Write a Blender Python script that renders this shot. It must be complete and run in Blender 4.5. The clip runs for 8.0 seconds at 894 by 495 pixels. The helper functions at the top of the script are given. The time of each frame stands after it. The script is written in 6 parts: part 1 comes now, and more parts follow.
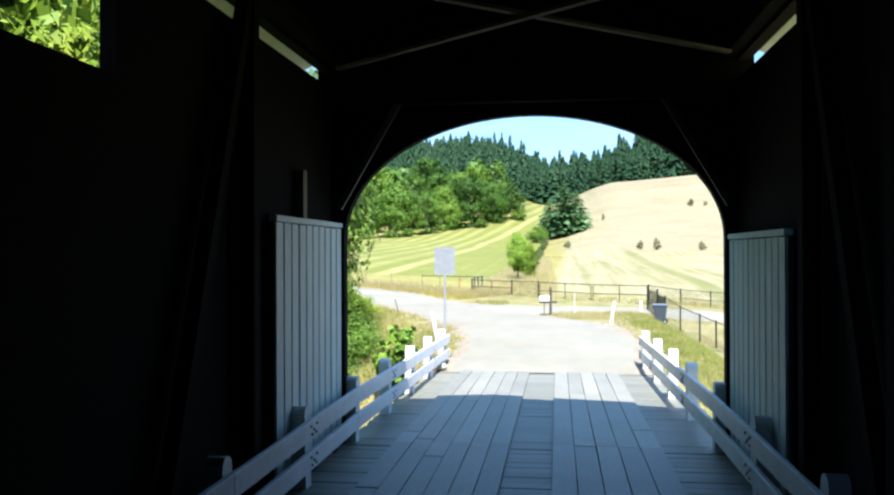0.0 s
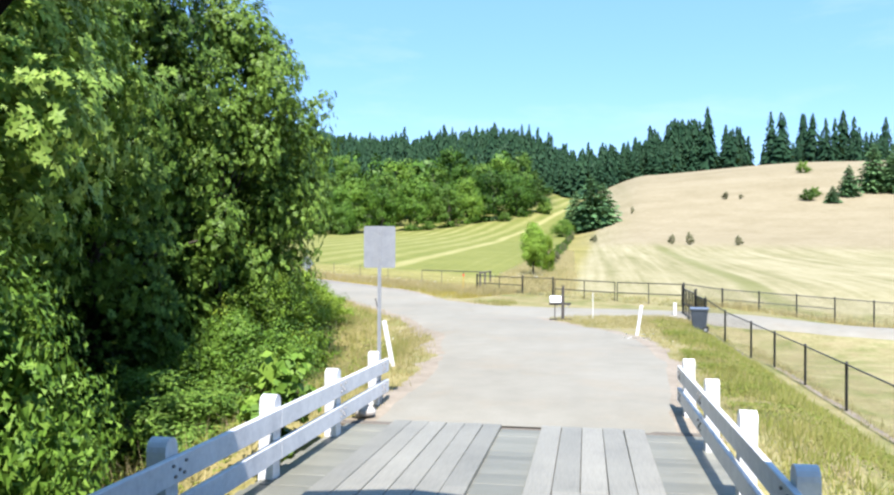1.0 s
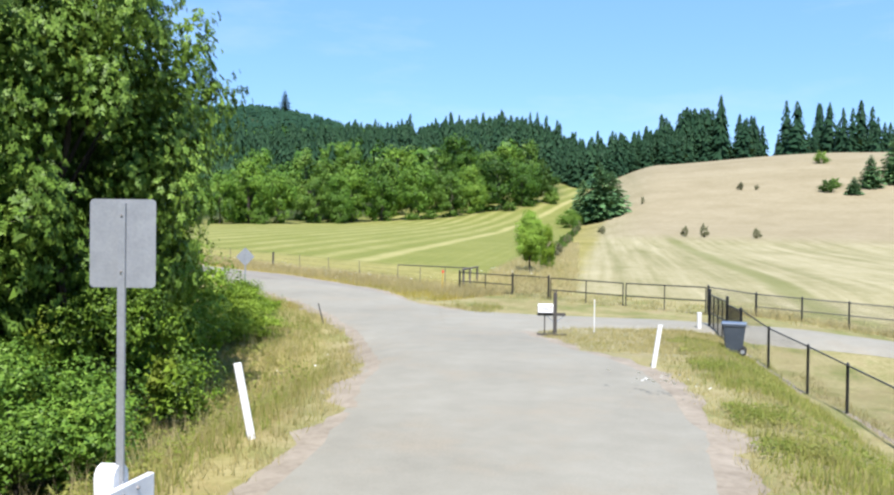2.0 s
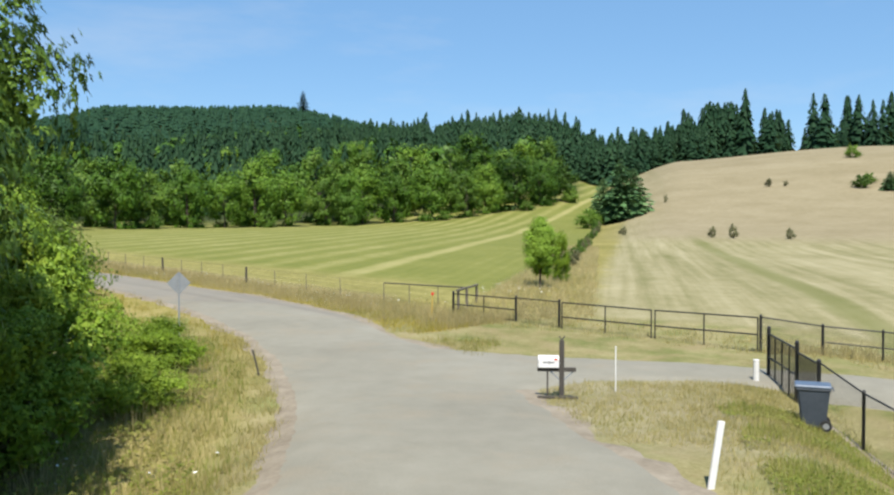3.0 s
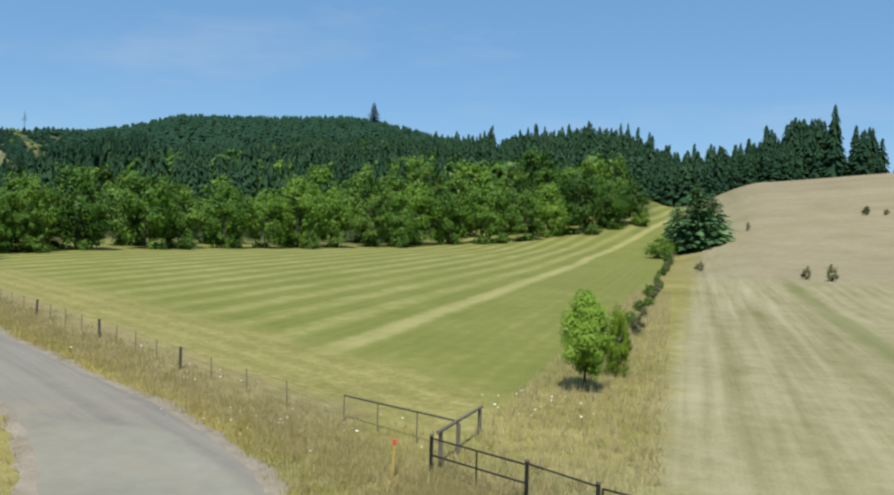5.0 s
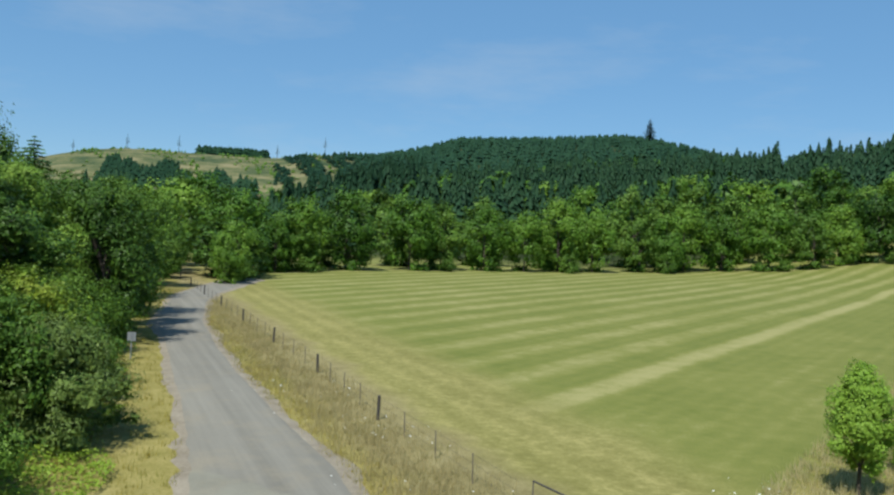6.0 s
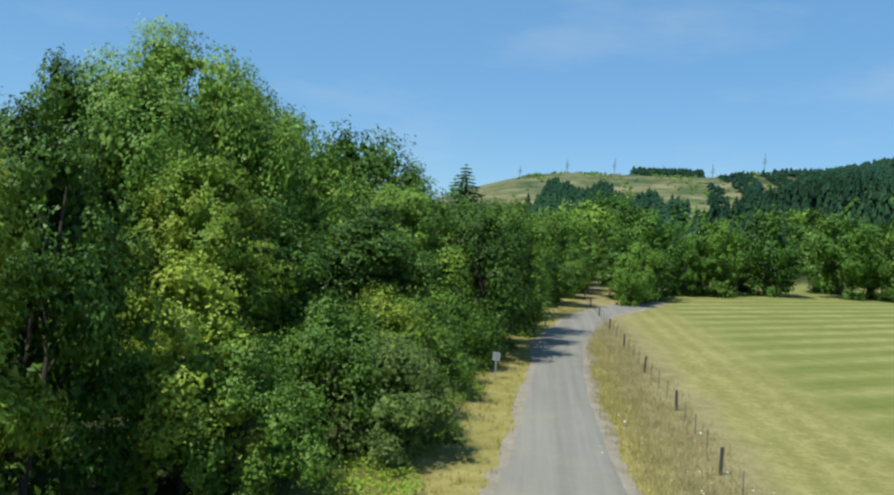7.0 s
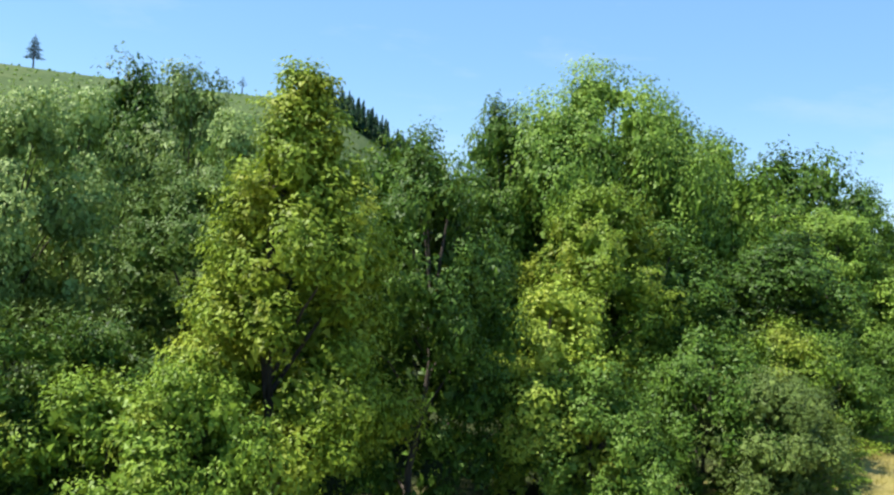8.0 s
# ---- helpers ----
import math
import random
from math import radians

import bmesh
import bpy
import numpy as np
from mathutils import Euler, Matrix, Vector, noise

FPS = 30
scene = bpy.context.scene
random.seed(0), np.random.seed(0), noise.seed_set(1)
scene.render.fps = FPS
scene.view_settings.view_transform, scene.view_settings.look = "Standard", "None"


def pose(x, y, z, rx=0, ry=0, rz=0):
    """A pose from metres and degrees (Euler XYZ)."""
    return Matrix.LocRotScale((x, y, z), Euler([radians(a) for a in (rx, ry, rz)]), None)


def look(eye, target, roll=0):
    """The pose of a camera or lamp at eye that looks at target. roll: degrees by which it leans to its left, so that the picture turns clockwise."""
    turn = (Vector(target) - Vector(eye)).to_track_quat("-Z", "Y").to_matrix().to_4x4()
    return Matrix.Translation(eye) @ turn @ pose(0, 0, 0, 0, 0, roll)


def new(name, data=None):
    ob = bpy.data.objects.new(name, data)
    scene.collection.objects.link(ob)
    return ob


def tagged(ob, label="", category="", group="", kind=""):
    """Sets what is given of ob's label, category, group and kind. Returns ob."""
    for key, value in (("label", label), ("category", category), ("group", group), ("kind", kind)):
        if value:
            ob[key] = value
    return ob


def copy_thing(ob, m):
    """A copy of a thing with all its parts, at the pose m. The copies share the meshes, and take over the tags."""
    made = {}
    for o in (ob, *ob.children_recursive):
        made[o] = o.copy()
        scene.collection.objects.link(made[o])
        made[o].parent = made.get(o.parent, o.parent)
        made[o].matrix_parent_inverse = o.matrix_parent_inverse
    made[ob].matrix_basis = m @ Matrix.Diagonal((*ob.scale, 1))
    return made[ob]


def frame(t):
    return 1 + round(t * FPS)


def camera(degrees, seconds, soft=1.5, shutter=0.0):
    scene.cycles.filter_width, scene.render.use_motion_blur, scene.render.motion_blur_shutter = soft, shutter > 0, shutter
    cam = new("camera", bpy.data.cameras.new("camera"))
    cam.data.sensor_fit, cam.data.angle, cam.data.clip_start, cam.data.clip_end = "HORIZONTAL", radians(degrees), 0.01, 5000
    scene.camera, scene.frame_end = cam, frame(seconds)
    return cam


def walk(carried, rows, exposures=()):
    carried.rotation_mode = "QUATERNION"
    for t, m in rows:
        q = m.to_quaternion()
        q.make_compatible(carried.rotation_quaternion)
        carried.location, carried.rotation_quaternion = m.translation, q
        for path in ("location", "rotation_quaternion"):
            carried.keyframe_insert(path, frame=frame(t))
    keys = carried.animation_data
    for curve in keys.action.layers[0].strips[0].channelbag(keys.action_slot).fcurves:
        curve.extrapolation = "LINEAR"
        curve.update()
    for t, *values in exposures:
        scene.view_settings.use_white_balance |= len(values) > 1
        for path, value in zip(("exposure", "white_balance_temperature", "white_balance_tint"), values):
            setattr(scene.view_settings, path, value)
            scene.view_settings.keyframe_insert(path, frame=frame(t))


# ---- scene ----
cam = camera(55.7, 8.0, soft=2.3)
PATH = [
    (0, (0.445, -13.677, 3.193), (0.186, -11.694, 3.203), -0.2),
    (0.5, (0.81, -9.228, 3.042), (0.512, -7.251, 3.048), 0.0),
    (1, (1.106, -4.706, 2.931), (0.78, -2.732, 2.929), 0.2),
    (1.5, (1.285, -0.035, 2.871), (0.951, 1.937, 2.86), 0.5),
    (1.7, (1.407, 1.758, 2.879), (1.065, 3.729, 2.861), 0.7),
    (2.8, (1.387, 10.665, 3.709), (1.019, 12.63, 3.676), 0.3),
    (3, (1.402, 12.291, 3.783), (1.009, 14.252, 3.753), 0.2),
    (3.5, (1.393, 16.565, 4.295), (0.979, 18.521, 4.269), 0.4),
    (4, (1.383, 20.888, 5.001), (0.966, 22.844, 4.978), 0.7),
    (4.2, (1.286, 22.506, 5.275), (0.877, 24.464, 5.259), 1.1),
    (5.3, (1.006, 29.332, 7.098), (0.296, 31.201, 7.104), 1.9),
    (5.5, (1.021, 30.531, 7.3), (0.174, 32.343, 7.311), 2.2),
    (6, (1.101, 33.324, 7.803), (-0.029, 34.974, 7.819), 2.7),
    (6.5, (1.264, 35.815, 8.064), (-0.202, 37.175, 8.077), 3.3),
    (7, (1.777, 37.95, 8.257), (-0.01, 38.849, 8.263), 3.8),
    (7.5, (2.334, 39.787, 8.418), (0.361, 40.11, 8.41), 4.4),
    (8, (3.165, 41.421, 8.6), (1.172, 41.247, 8.581), 4.6),
]
EXPOSURE = [(0.0, 1.58, 6120, 13), (0.5, 1.58, 6120, 14), (1.0, 1.28, 6250, 16), (1.5, 1.16, 6120, 17), (3.0, 0.58, 6750, 10), (3.5, 0.5, 6700, 10), (4.0, 0.41, 6650, 9),
            (5.5, 0.21, 6450, 7), (6.5, 0.18, 6280, 3), (7.2, 0.4, 6250, 4), (7.5, 0.54, 6350, 7), (8.0, 0.98, 6600, 12)]
walk(cam, [(t, look(eye, target, roll)) for t, eye, target, roll in PATH], EXPOSURE)

# ---- world and light ----
SUN_AZ, SUN_EL = radians(169), radians(57)      # compass from +y clockwise, height
world = bpy.data.worlds.new("sky")
scene.world = world
world.use_nodes = True
wn = world.node_tree
wn.nodes.clear()
w_out = wn.nodes.new("ShaderNodeOutputWorld")
w_bg = wn.nodes.new("ShaderNodeBackground")
w_sky = wn.nodes.new("ShaderNodeTexSky")
w_sky.sky_type = "NISHITA"
w_sky.sun_disc = False
w_sky.sun_elevation, w_sky.sun_rotation = SUN_EL, SUN_AZ
w_sky.air_density, w_sky.dust_density, w_sky.ozone_density = 1.0, 0.0, 2.6
w_sky.altitude = 400
w_bg.inputs[1].default_value = 0.098
# thin high cloud
w_co, w_mp, w_no, w_ra, w_mix = (wn.nodes.new("ShaderNode" + k) for k in ("TexCoord", "Mapping", "TexNoise", "ValToRGB", "Mix"))
w_mp.inputs["Scale"].default_value = (1.2, 1.2, 5.0)
w_no.inputs["Scale"].default_value, w_no.inputs["Detail"].default_value, w_no.inputs["Roughness"].default_value = 2.2, 7, 0.62
w_ra.color_ramp.elements[0].position, w_ra.color_ramp.elements[1].position = 0.52, 0.95
w_ra.color_ramp.elements[1].color = (0.45, 0.45, 0.45, 1)
w_mix.data_type = "RGBA"
w_mix.inputs[7].default_value = (5.2, 5.6, 6.2, 1)
wn.links.new(w_co.outputs["Generated"], w_mp.inputs[0])
wn.links.new(w_mp.outputs[0], w_no.inputs["Vector"])
wn.links.new(w_no.outputs[0], w_ra.inputs[0])
wn.links.new(w_ra.outputs[0], w_mix.inputs[0])
w_hue = wn.nodes.new("ShaderNodeHueSaturation")
w_hue.inputs["Saturation"].default_value = 1.19
wn.links.new(w_sky.outputs[0], w_hue.inputs["Color"])
w_even = wn.nodes.new("ShaderNodeMix")          # summer haze that evens out the blue
w_even.data_type = "RGBA"
w_even.inputs[0].default_value = 0.5
w_even.inputs[7].default_value = (1.85, 3.75, 6.5, 1)
wn.links.new(w_hue.outputs[0], w_even.inputs[6])
wn.links.new(w_even.outputs[2], w_mix.inputs[6])
wn.links.new(w_mix.outputs[2], w_bg.inputs[0])
wn.links.new(w_bg.outputs[0], w_out.inputs[0])

sun = new("sun", bpy.data.lights.new("sun", "SUN"))
sun.data.energy, sun.data.angle, sun.data.color = 5.0, radians(0.53), (1.0, 0.96, 0.89)
sun_dir = Vector((math.sin(SUN_AZ) * math.cos(SUN_EL), math.cos(SUN_AZ) * math.cos(SUN_EL), math.sin(SUN_EL)))
sun.matrix_world = look(sun_dir * 60 + Vector((0, 20, 0)), (0, 20, 0))


# ---- small tools ----
def smooth(a, b, x):
    t = np.clip((np.asarray(x, float) - a) / (b - a), 0, 1)
    return t * t * (3 - 2 * t)


def link(name, bm, material, parent=None, label="", category="", group="", kind="", shade=False):
    me = bpy.data.meshes.new(name)
    bm.to_mesh(me)
    bm.free()
    if shade:
        me.shade_smooth()
    me.materials.append(material)
    ob = new(name, me)
    ob.parent = parent
    return tagged(ob, label, category, group, kind)


def part(name, bm, material, parent, label="", shade=False):
    return link(name, bm, material, parent, label, shade=shade)


def cloud(name, verts, faces, material, parent=None, shade=False):
    me = bpy.data.meshes.new(name)
    verts, faces = np.asarray(verts, np.float32), np.asarray(faces, np.int32)
    k = faces.shape[1]
    me.vertices.add(len(verts))
    me.vertices.foreach_set("co", verts.ravel())
    me.loops.add(faces.size)
    me.loops.foreach_set("vertex_index", faces.ravel())
    me.polygons.add(len(faces))
    me.polygons.foreach_set("loop_start", np.arange(0, faces.size, k, dtype=np.int32))
    me.polygons.foreach_set("loop_total", np.full(len(faces), k, np.int32))
    if shade:
        me.polygons.foreach_set("use_smooth", np.ones(len(faces), bool))
    me.update(calc_edges=True)
    me.materials.append(material)
    ob = new(name, me)
    ob.parent = parent
    return ob


def empty(name, m=None):
    ob = new(name)
    ob.empty_display_size = 0.2
    if m is not None:
        ob.matrix_basis = m
    return ob


def box(bm, x0, x1, y0, y1, z0, z1, bevel=0.0):
    r = bmesh.ops.create_cube(bm, size=1)
    bmesh.ops.transform(bm, verts=r["verts"], matrix=Matrix.Translation(((x0 + x1) / 2, (y0 + y1) / 2, (z0 + z1) / 2))
                        @ Matrix.Diagonal((x1 - x0, y1 - y0, z1 - z0, 1)))
    if bevel:
        edges = list({e for v in r["verts"] for e in v.link_edges})
        bmesh.ops.bevel(bm, geom=edges, offset=bevel, segments=1, affect="EDGES", profile=0.5)
    return bm


def beam(bm, a, b, w, h):
    a, b = Vector(a), Vector(b)
    r = bmesh.ops.create_cube(bm, size=1)
    m = Matrix.Translation((a + b) / 2) @ (b - a).to_track_quat("Y", "Z").to_matrix().to_4x4() @ Matrix.Diagonal((w, (b - a).length, h, 1))
    bmesh.ops.transform(bm, verts=r["verts"], matrix=m)
    return bm


def rod(bm, a, b, r0, r1=None, seg=8):
    a, b = Vector(a), Vector(b)
    m = Matrix.Translation((a + b) / 2) @ (b - a).to_track_quat("Z", "Y").to_matrix().to_4x4()
    bmesh.ops.create_cone(bm, cap_ends=True, segments=seg, radius1=r0, radius2=r0 if r1 is None else r1, depth=(b - a).length, matrix=m)
    return bm


# ---- materials ----
class Nodes:
    def __init__(self, name, rough=0.8, metal=0.0):
        self.m = bpy.data.materials.new(name)
        self.m.use_nodes = True
        self.t = self.m.node_tree
        self.b = self.t.nodes["Principled BSDF"]
        self.b.inputs["Roughness"].default_value, self.b.inputs["Metallic"].default_value = rough, metal

    def node(self, kind, **values):
        n = self.t.nodes.new(kind)
        for k, v in values.items():
            n.inputs[k.replace("_", " ")].default_value = v
        return n

    def put(self, a, b):
        self.t.links.new(a, b)

    def place(self):
        return self.node("ShaderNodeNewGeometry").outputs["Position"]

    def local(self):
        return self.node("ShaderNodeTexCoord").outputs["Object"]

    def noise(self, where, scale, detail=4, rough=0.6, stretch=(1, 1, 1)):
        mp = self.node("ShaderNodeMapping")
        mp.inputs["Scale"].default_value = stretch
        self.put(where, mp.inputs[0])
        n = self.node("ShaderNodeTexNoise", Scale=scale, Detail=detail, Roughness=rough)
        self.put(mp.outputs[0], n.inputs["Vector"])
        return n.outputs[0]

    def ramp(self, fac, stops):
        r = self.t.nodes.new("ShaderNodeValToRGB")
        e = r.color_ramp.elements
        while len(e) < len(stops):
            e.new(0.5)
        for el, (p, c) in zip(e, stops):
            el.position = p
            el.color = (*c, 1) if len(c) == 3 else c
        self.put(fac, r.inputs[0])
        return r.outputs[0]

    def mix(self, fac, a, b, mode="MIX"):
        n = self.t.nodes.new("ShaderNodeMix")
        n.data_type, n.blend_type = "RGBA", mode
        for s, v in ((0, fac), (6, a), (7, b)):
            if isinstance(v, (int, float)):
                n.inputs[s].default_value = v
            elif isinstance(v, tuple):
                n.inputs[s].default_value = (*v, 1)
            else:
                self.put(v, n.inputs[s])
        return n.outputs[2]

    def math(self, op, a, b=0.0, c=0.0):
        n = self.t.nodes.new("ShaderNodeMath")
        n.operation = op
        for i, v in enumerate((a, b, c)):
            if isinstance(v, (int, float)):
                n.inputs[i].default_value = v
            else:
                self.put(v, n.inputs[i])
        return n.outputs[0]

    def bump(self, h, strength=0.4, dist=0.02):
        n = self.node("ShaderNodeBump", Strength=strength, Distance=dist)
        self.put(h, n.inputs["Height"])
        self.put(n.outputs[0], self.b.inputs["Normal"])

    def toned(self, c, k=0.65):
        return self.color(self.mix(1.0, c, (k, k, k), "MULTIPLY"))

    def color(self, c):
        if isinstance(c, tuple):
            self.b.inputs["Base Color"].default_value = (*c, 1)
        else:
            self.put(c, self.b.inputs["Base Color"])
        return self


def plain(name, dark, light, scale=6.0, rough=0.7, metal=0.0, bump=0.2, dist=0.01, stretch=(1, 1, 1), local=True):
    """A surface between two colours, with fine and coarse variation."""
    n = Nodes(name, rough, metal)
    where = n.local() if local else n.place()
    fine, coarse = n.noise(where, scale * 6, 3, 0.6, stretch), n.noise(where, scale, 4, 0.6, stretch)
    f = n.math("MULTIPLY_ADD", fine, 0.4, n.math("MULTIPLY", coarse, 0.6))
    n.color(n.ramp(f, [(0.32, dark), (0.68, light)]))
    if bump:
        n.bump(fine, bump, dist)
    return n.m


def leaf_material(name, dark, mid, light, yellow=None, amount=0.0, through_light=0.35, patch=0.25, tint=(0.6, 0.715, 0.6), grain=0.32, gloss=0.16):
    n = Nodes(name, 0.5)
    n.b.inputs["Specular IOR Level"].default_value = gloss
    geo = n.node("ShaderNodeNewGeometry")
    info = n.node("ShaderNodeObjectInfo")
    big = n.noise(geo.outputs["Position"], patch, 3)
    bough = n.noise(geo.outputs["Position"], patch * 5, 2)
    f = n.math("ADD", n.math("MULTIPLY", geo.outputs["Random Per Island"], grain), n.math("MULTIPLY_ADD", big, 0.5, n.math("MULTIPLY_ADD", bough, 0.45, 0.07 - 0.5 * grain)))
    f = n.math("ADD", f, n.math("MULTIPLY_ADD", info.outputs["Random"], 0.4, -0.2))
    c = n.ramp(f, [(0.2, dark), (0.55, mid), (0.95, light)])
    if yellow:
        spot = n.noise(geo.outputs["Position"], 0.45, 2)
        c = n.mix(n.math("MULTIPLY", n.ramp(spot, [(0.5, (0, 0, 0)), (0.72, (1, 1, 1))]), amount), c, yellow)
    c = n.mix(1.0, c, tint, "MULTIPLY")
    n.color(c)
    tr = n.node("ShaderNodeBsdfTranslucent")
    n.put(n.mix(0.3, c, (0.25, 0.33, 0.035)), tr.inputs[0])
    ms = n.node("ShaderNodeMixShader")
    ms.inputs[0].default_value = through_light
    n.put(n.b.outputs[0], ms.inputs[1])
    n.put(tr.outputs[0], ms.inputs[2])
    n.put(ms.outputs[0], n.t.nodes["Material Output"].inputs[0])
    return n.m


M_WHITE = plain("white_paint", (0.5, 0.51, 0.52), (0.72, 0.72, 0.71), 3, 0.5, bump=0.15)
M_PANEL = plain("white_board_paint", (0.54, 0.63, 0.58), (0.72, 0.81, 0.76), 2.2, 0.6, bump=0.2, stretch=(2, 2, 0.4))
# interior shade put into the colour: near-black, far below real timber
M_SHADEWOOD = plain("shade_black_timber", (0.003, 0.0026, 0.002), (0.009, 0.0075, 0.006), 4, 0.95, stretch=(6, 6, 0.6))
M_SHADEWOOD.node_tree.nodes["Principled BSDF"].inputs["Specular IOR Level"].default_value = 0.08
M_BLACKMETAL = plain("black_metal", (0.012, 0.012, 0.013), (0.03, 0.03, 0.03), 8, 0.45, 0.3)
M_WIRE = plain("dark_wire", (0.02, 0.02, 0.02), (0.05, 0.05, 0.048), 8, 0.5, 0.4, bump=0)
M_GALV = plain("galvanised_steel", (0.27, 0.285, 0.3), (0.37, 0.385, 0.4), 5, 0.5, 0.5)
M_BOLT = plain("rusty_bolt", (0.16, 0.15, 0.14), (0.36, 0.34, 0.32), 20, 0.6, 0.5, bump=0)
M_BARK = plain("bark", (0.035, 0.028, 0.02), (0.1, 0.082, 0.06), 5, 0.9, bump=0.8, dist=0.04, stretch=(3, 3, 0.5))
M_POSTWOOD = plain("weathered_post", (0.065, 0.055, 0.042), (0.17, 0.15, 0.12), 6, 0.9, bump=0.5, stretch=(5, 5, 0.6))
M_PALEWOOD = plain("pale_stud", (0.16, 0.14, 0.08), (0.27, 0.24, 0.15), 5, 0.9, bump=0.3, stretch=(5, 5, 0.6))
M_OLDWOOD = plain("dark_post", (0.03, 0.028, 0.025), (0.08, 0.07, 0.06), 6, 0.85, bump=0.4, stretch=(5, 5, 0.6))
M_BIN = plain("grey_plastic", (0.035, 0.045, 0.06), (0.055, 0.068, 0.088), 3, 0.5, bump=0.05)
M_LID = plain("blue_grey_plastic", (0.07, 0.1, 0.15), (0.1, 0.14, 0.2), 3, 0.45, bump=0.05)
M_RUBBER = plain("black_rubber", (0.012, 0.012, 0.012), (0.025, 0.025, 0.025), 8, 0.8)
M_BOXWHITE = plain("enamel_white", (0.58, 0.58, 0.57), (0.72, 0.72, 0.71), 4, 0.4, bump=0.05)
M_RED = plain("red_paint", (0.5, 0.04, 0.02), (0.62, 0.07, 0.03), 8, 0.5, bump=0)
M_YELLOWPOST = plain("yellow_marker", (0.34, 0.24, 0.05), (0.44, 0.32, 0.08), 8, 0.6, bump=0)
M_INK = plain("grey_print", (0.05, 0.05, 0.06), (0.09, 0.09, 0.1), 8, 0.6, bump=0)
M_STONE = plain("pale_rock", (0.3, 0.28, 0.25), (0.5, 0.47, 0.42), 6, 0.9, bump=0.6)
M_LEAF = leaf_material("leaf_ash", (0.03, 0.065, 0.012), (0.175, 0.28, 0.04), (0.47, 0.57, 0.11), through_light=0.18)
M_LEAF_Y = leaf_material("leaf_yellowing", (0.045, 0.085, 0.014), (0.28, 0.385, 0.046), (0.56, 0.62, 0.12), (0.6, 0.52, 0.075), 0.55, through_light=0.2)
# darker leaf; also serves foliage in shade, put into its colour
M_LEAF_D = leaf_material("leaf_dark_and_shaded", (0.028, 0.06, 0.012), (0.12, 0.205, 0.03), (0.3, 0.39, 0.075), through_light=0.14)
M_LEAF_O = leaf_material("leaf_olive", (0.08, 0.11, 0.028), (0.2, 0.25, 0.065), (0.36, 0.4, 0.12), through_light=0.13)
M_LEAF_F = leaf_material("leaf_far", (0.018, 0.05, 0.01), (0.11, 0.205, 0.026), (0.33, 0.44, 0.07), through_light=0.1, patch=0.1, tint=(0.655, 0.76, 0.58), grain=0.2)
M_NEEDLE = leaf_material("needles", (0.014, 0.036, 0.024), (0.032, 0.068, 0.042), (0.06, 0.108, 0.06), through_light=0.1, patch=0.05, grain=0.14, gloss=0.03)
M_GRASS_DRY = leaf_material("grass_dry", (0.38, 0.33, 0.15), (0.5, 0.44, 0.22), (0.62, 0.56, 0.31), (0.32, 0.34, 0.11), 0.6, through_light=0.5, patch=0.4, tint=(0.86, 0.82, 0.72))
M_GRASS_TALL = leaf_material("grass_tall", (0.4, 0.34, 0.18), (0.54, 0.47, 0.27), (0.66, 0.58, 0.36), (0.3, 0.32, 0.1), 0.45, through_light=0.45, patch=0.3, tint=(0.86, 0.82, 0.72))
M_GRASS_GREEN = leaf_material("grass_green", (0.2, 0.26, 0.055), (0.31, 0.36, 0.09), (0.45, 0.46, 0.16), (0.5, 0.44, 0.19), 0.75, through_light=0.5, patch=0.4, tint=(0.86, 0.82, 0.72))
M_GRASS_GOLD = leaf_material("grass_golden", (0.27, 0.24, 0.05), (0.42, 0.36, 0.08), (0.56, 0.48, 0.14), (0.2, 0.26, 0.04), 0.7, through_light=0.4, patch=0.5, tint=(0.86, 0.82, 0.72))
M_LEAF_B = leaf_material("leaf_bright", (0.14, 0.21, 0.024), (0.35, 0.44, 0.05), (0.54, 0.6, 0.11), through_light=0.35)
M_LEAF_S = leaf_material("leaf_sapling", (0.17, 0.28, 0.03), (0.32, 0.46, 0.055), (0.48, 0.59, 0.11), through_light=0.36)
M_LEAF_P = leaf_material("leaf_pale", (0.1, 0.15, 0.045), (0.46, 0.54, 0.17), (0.76, 0.8, 0.36), through_light=0.12)
M_LEAF_A = leaf_material("leaf_ash_tree", (0.04, 0.075, 0.014), (0.2, 0.29, 0.05), (0.52, 0.6, 0.15), through_light=0.2)
M_LEAF_G = leaf_material("leaf_golden", (0.08, 0.115, 0.018), (0.38, 0.46, 0.055), (0.68, 0.7, 0.13), (0.68, 0.56, 0.08), 0.65, through_light=0.28)
M_LEAF_L = leaf_material("leaf_lime", (0.09, 0.14, 0.016), (0.28, 0.37, 0.045), (0.5, 0.56, 0.1), (0.55, 0.46, 0.05), 0.5, through_light=0.22)
M_LEAF_W = leaf_material("leaf_willow", (0.07, 0.115, 0.026), (0.18, 0.26, 0.06), (0.33, 0.41, 0.12), through_light=0.15)
M_SPRUCE = leaf_material("spruce_needles", (0.065, 0.125, 0.062), (0.155, 0.265, 0.12), (0.28, 0.39, 0.18), through_light=0.15, patch=0.3)
M_SCRUB = leaf_material("dry_scrub", (0.14, 0.12, 0.07), (0.24, 0.2, 0.12), (0.34, 0.29, 0.18), through_light=0.1)
# far conifers, lighter and bluer: distance haze put into the colour
M_FARWOOD = leaf_material("haze_tinted_conifers", (0.02, 0.046, 0.034), (0.036, 0.076, 0.05), (0.068, 0.12, 0.072), through_light=0.1, patch=0.01, grain=0.14, gloss=0.03)
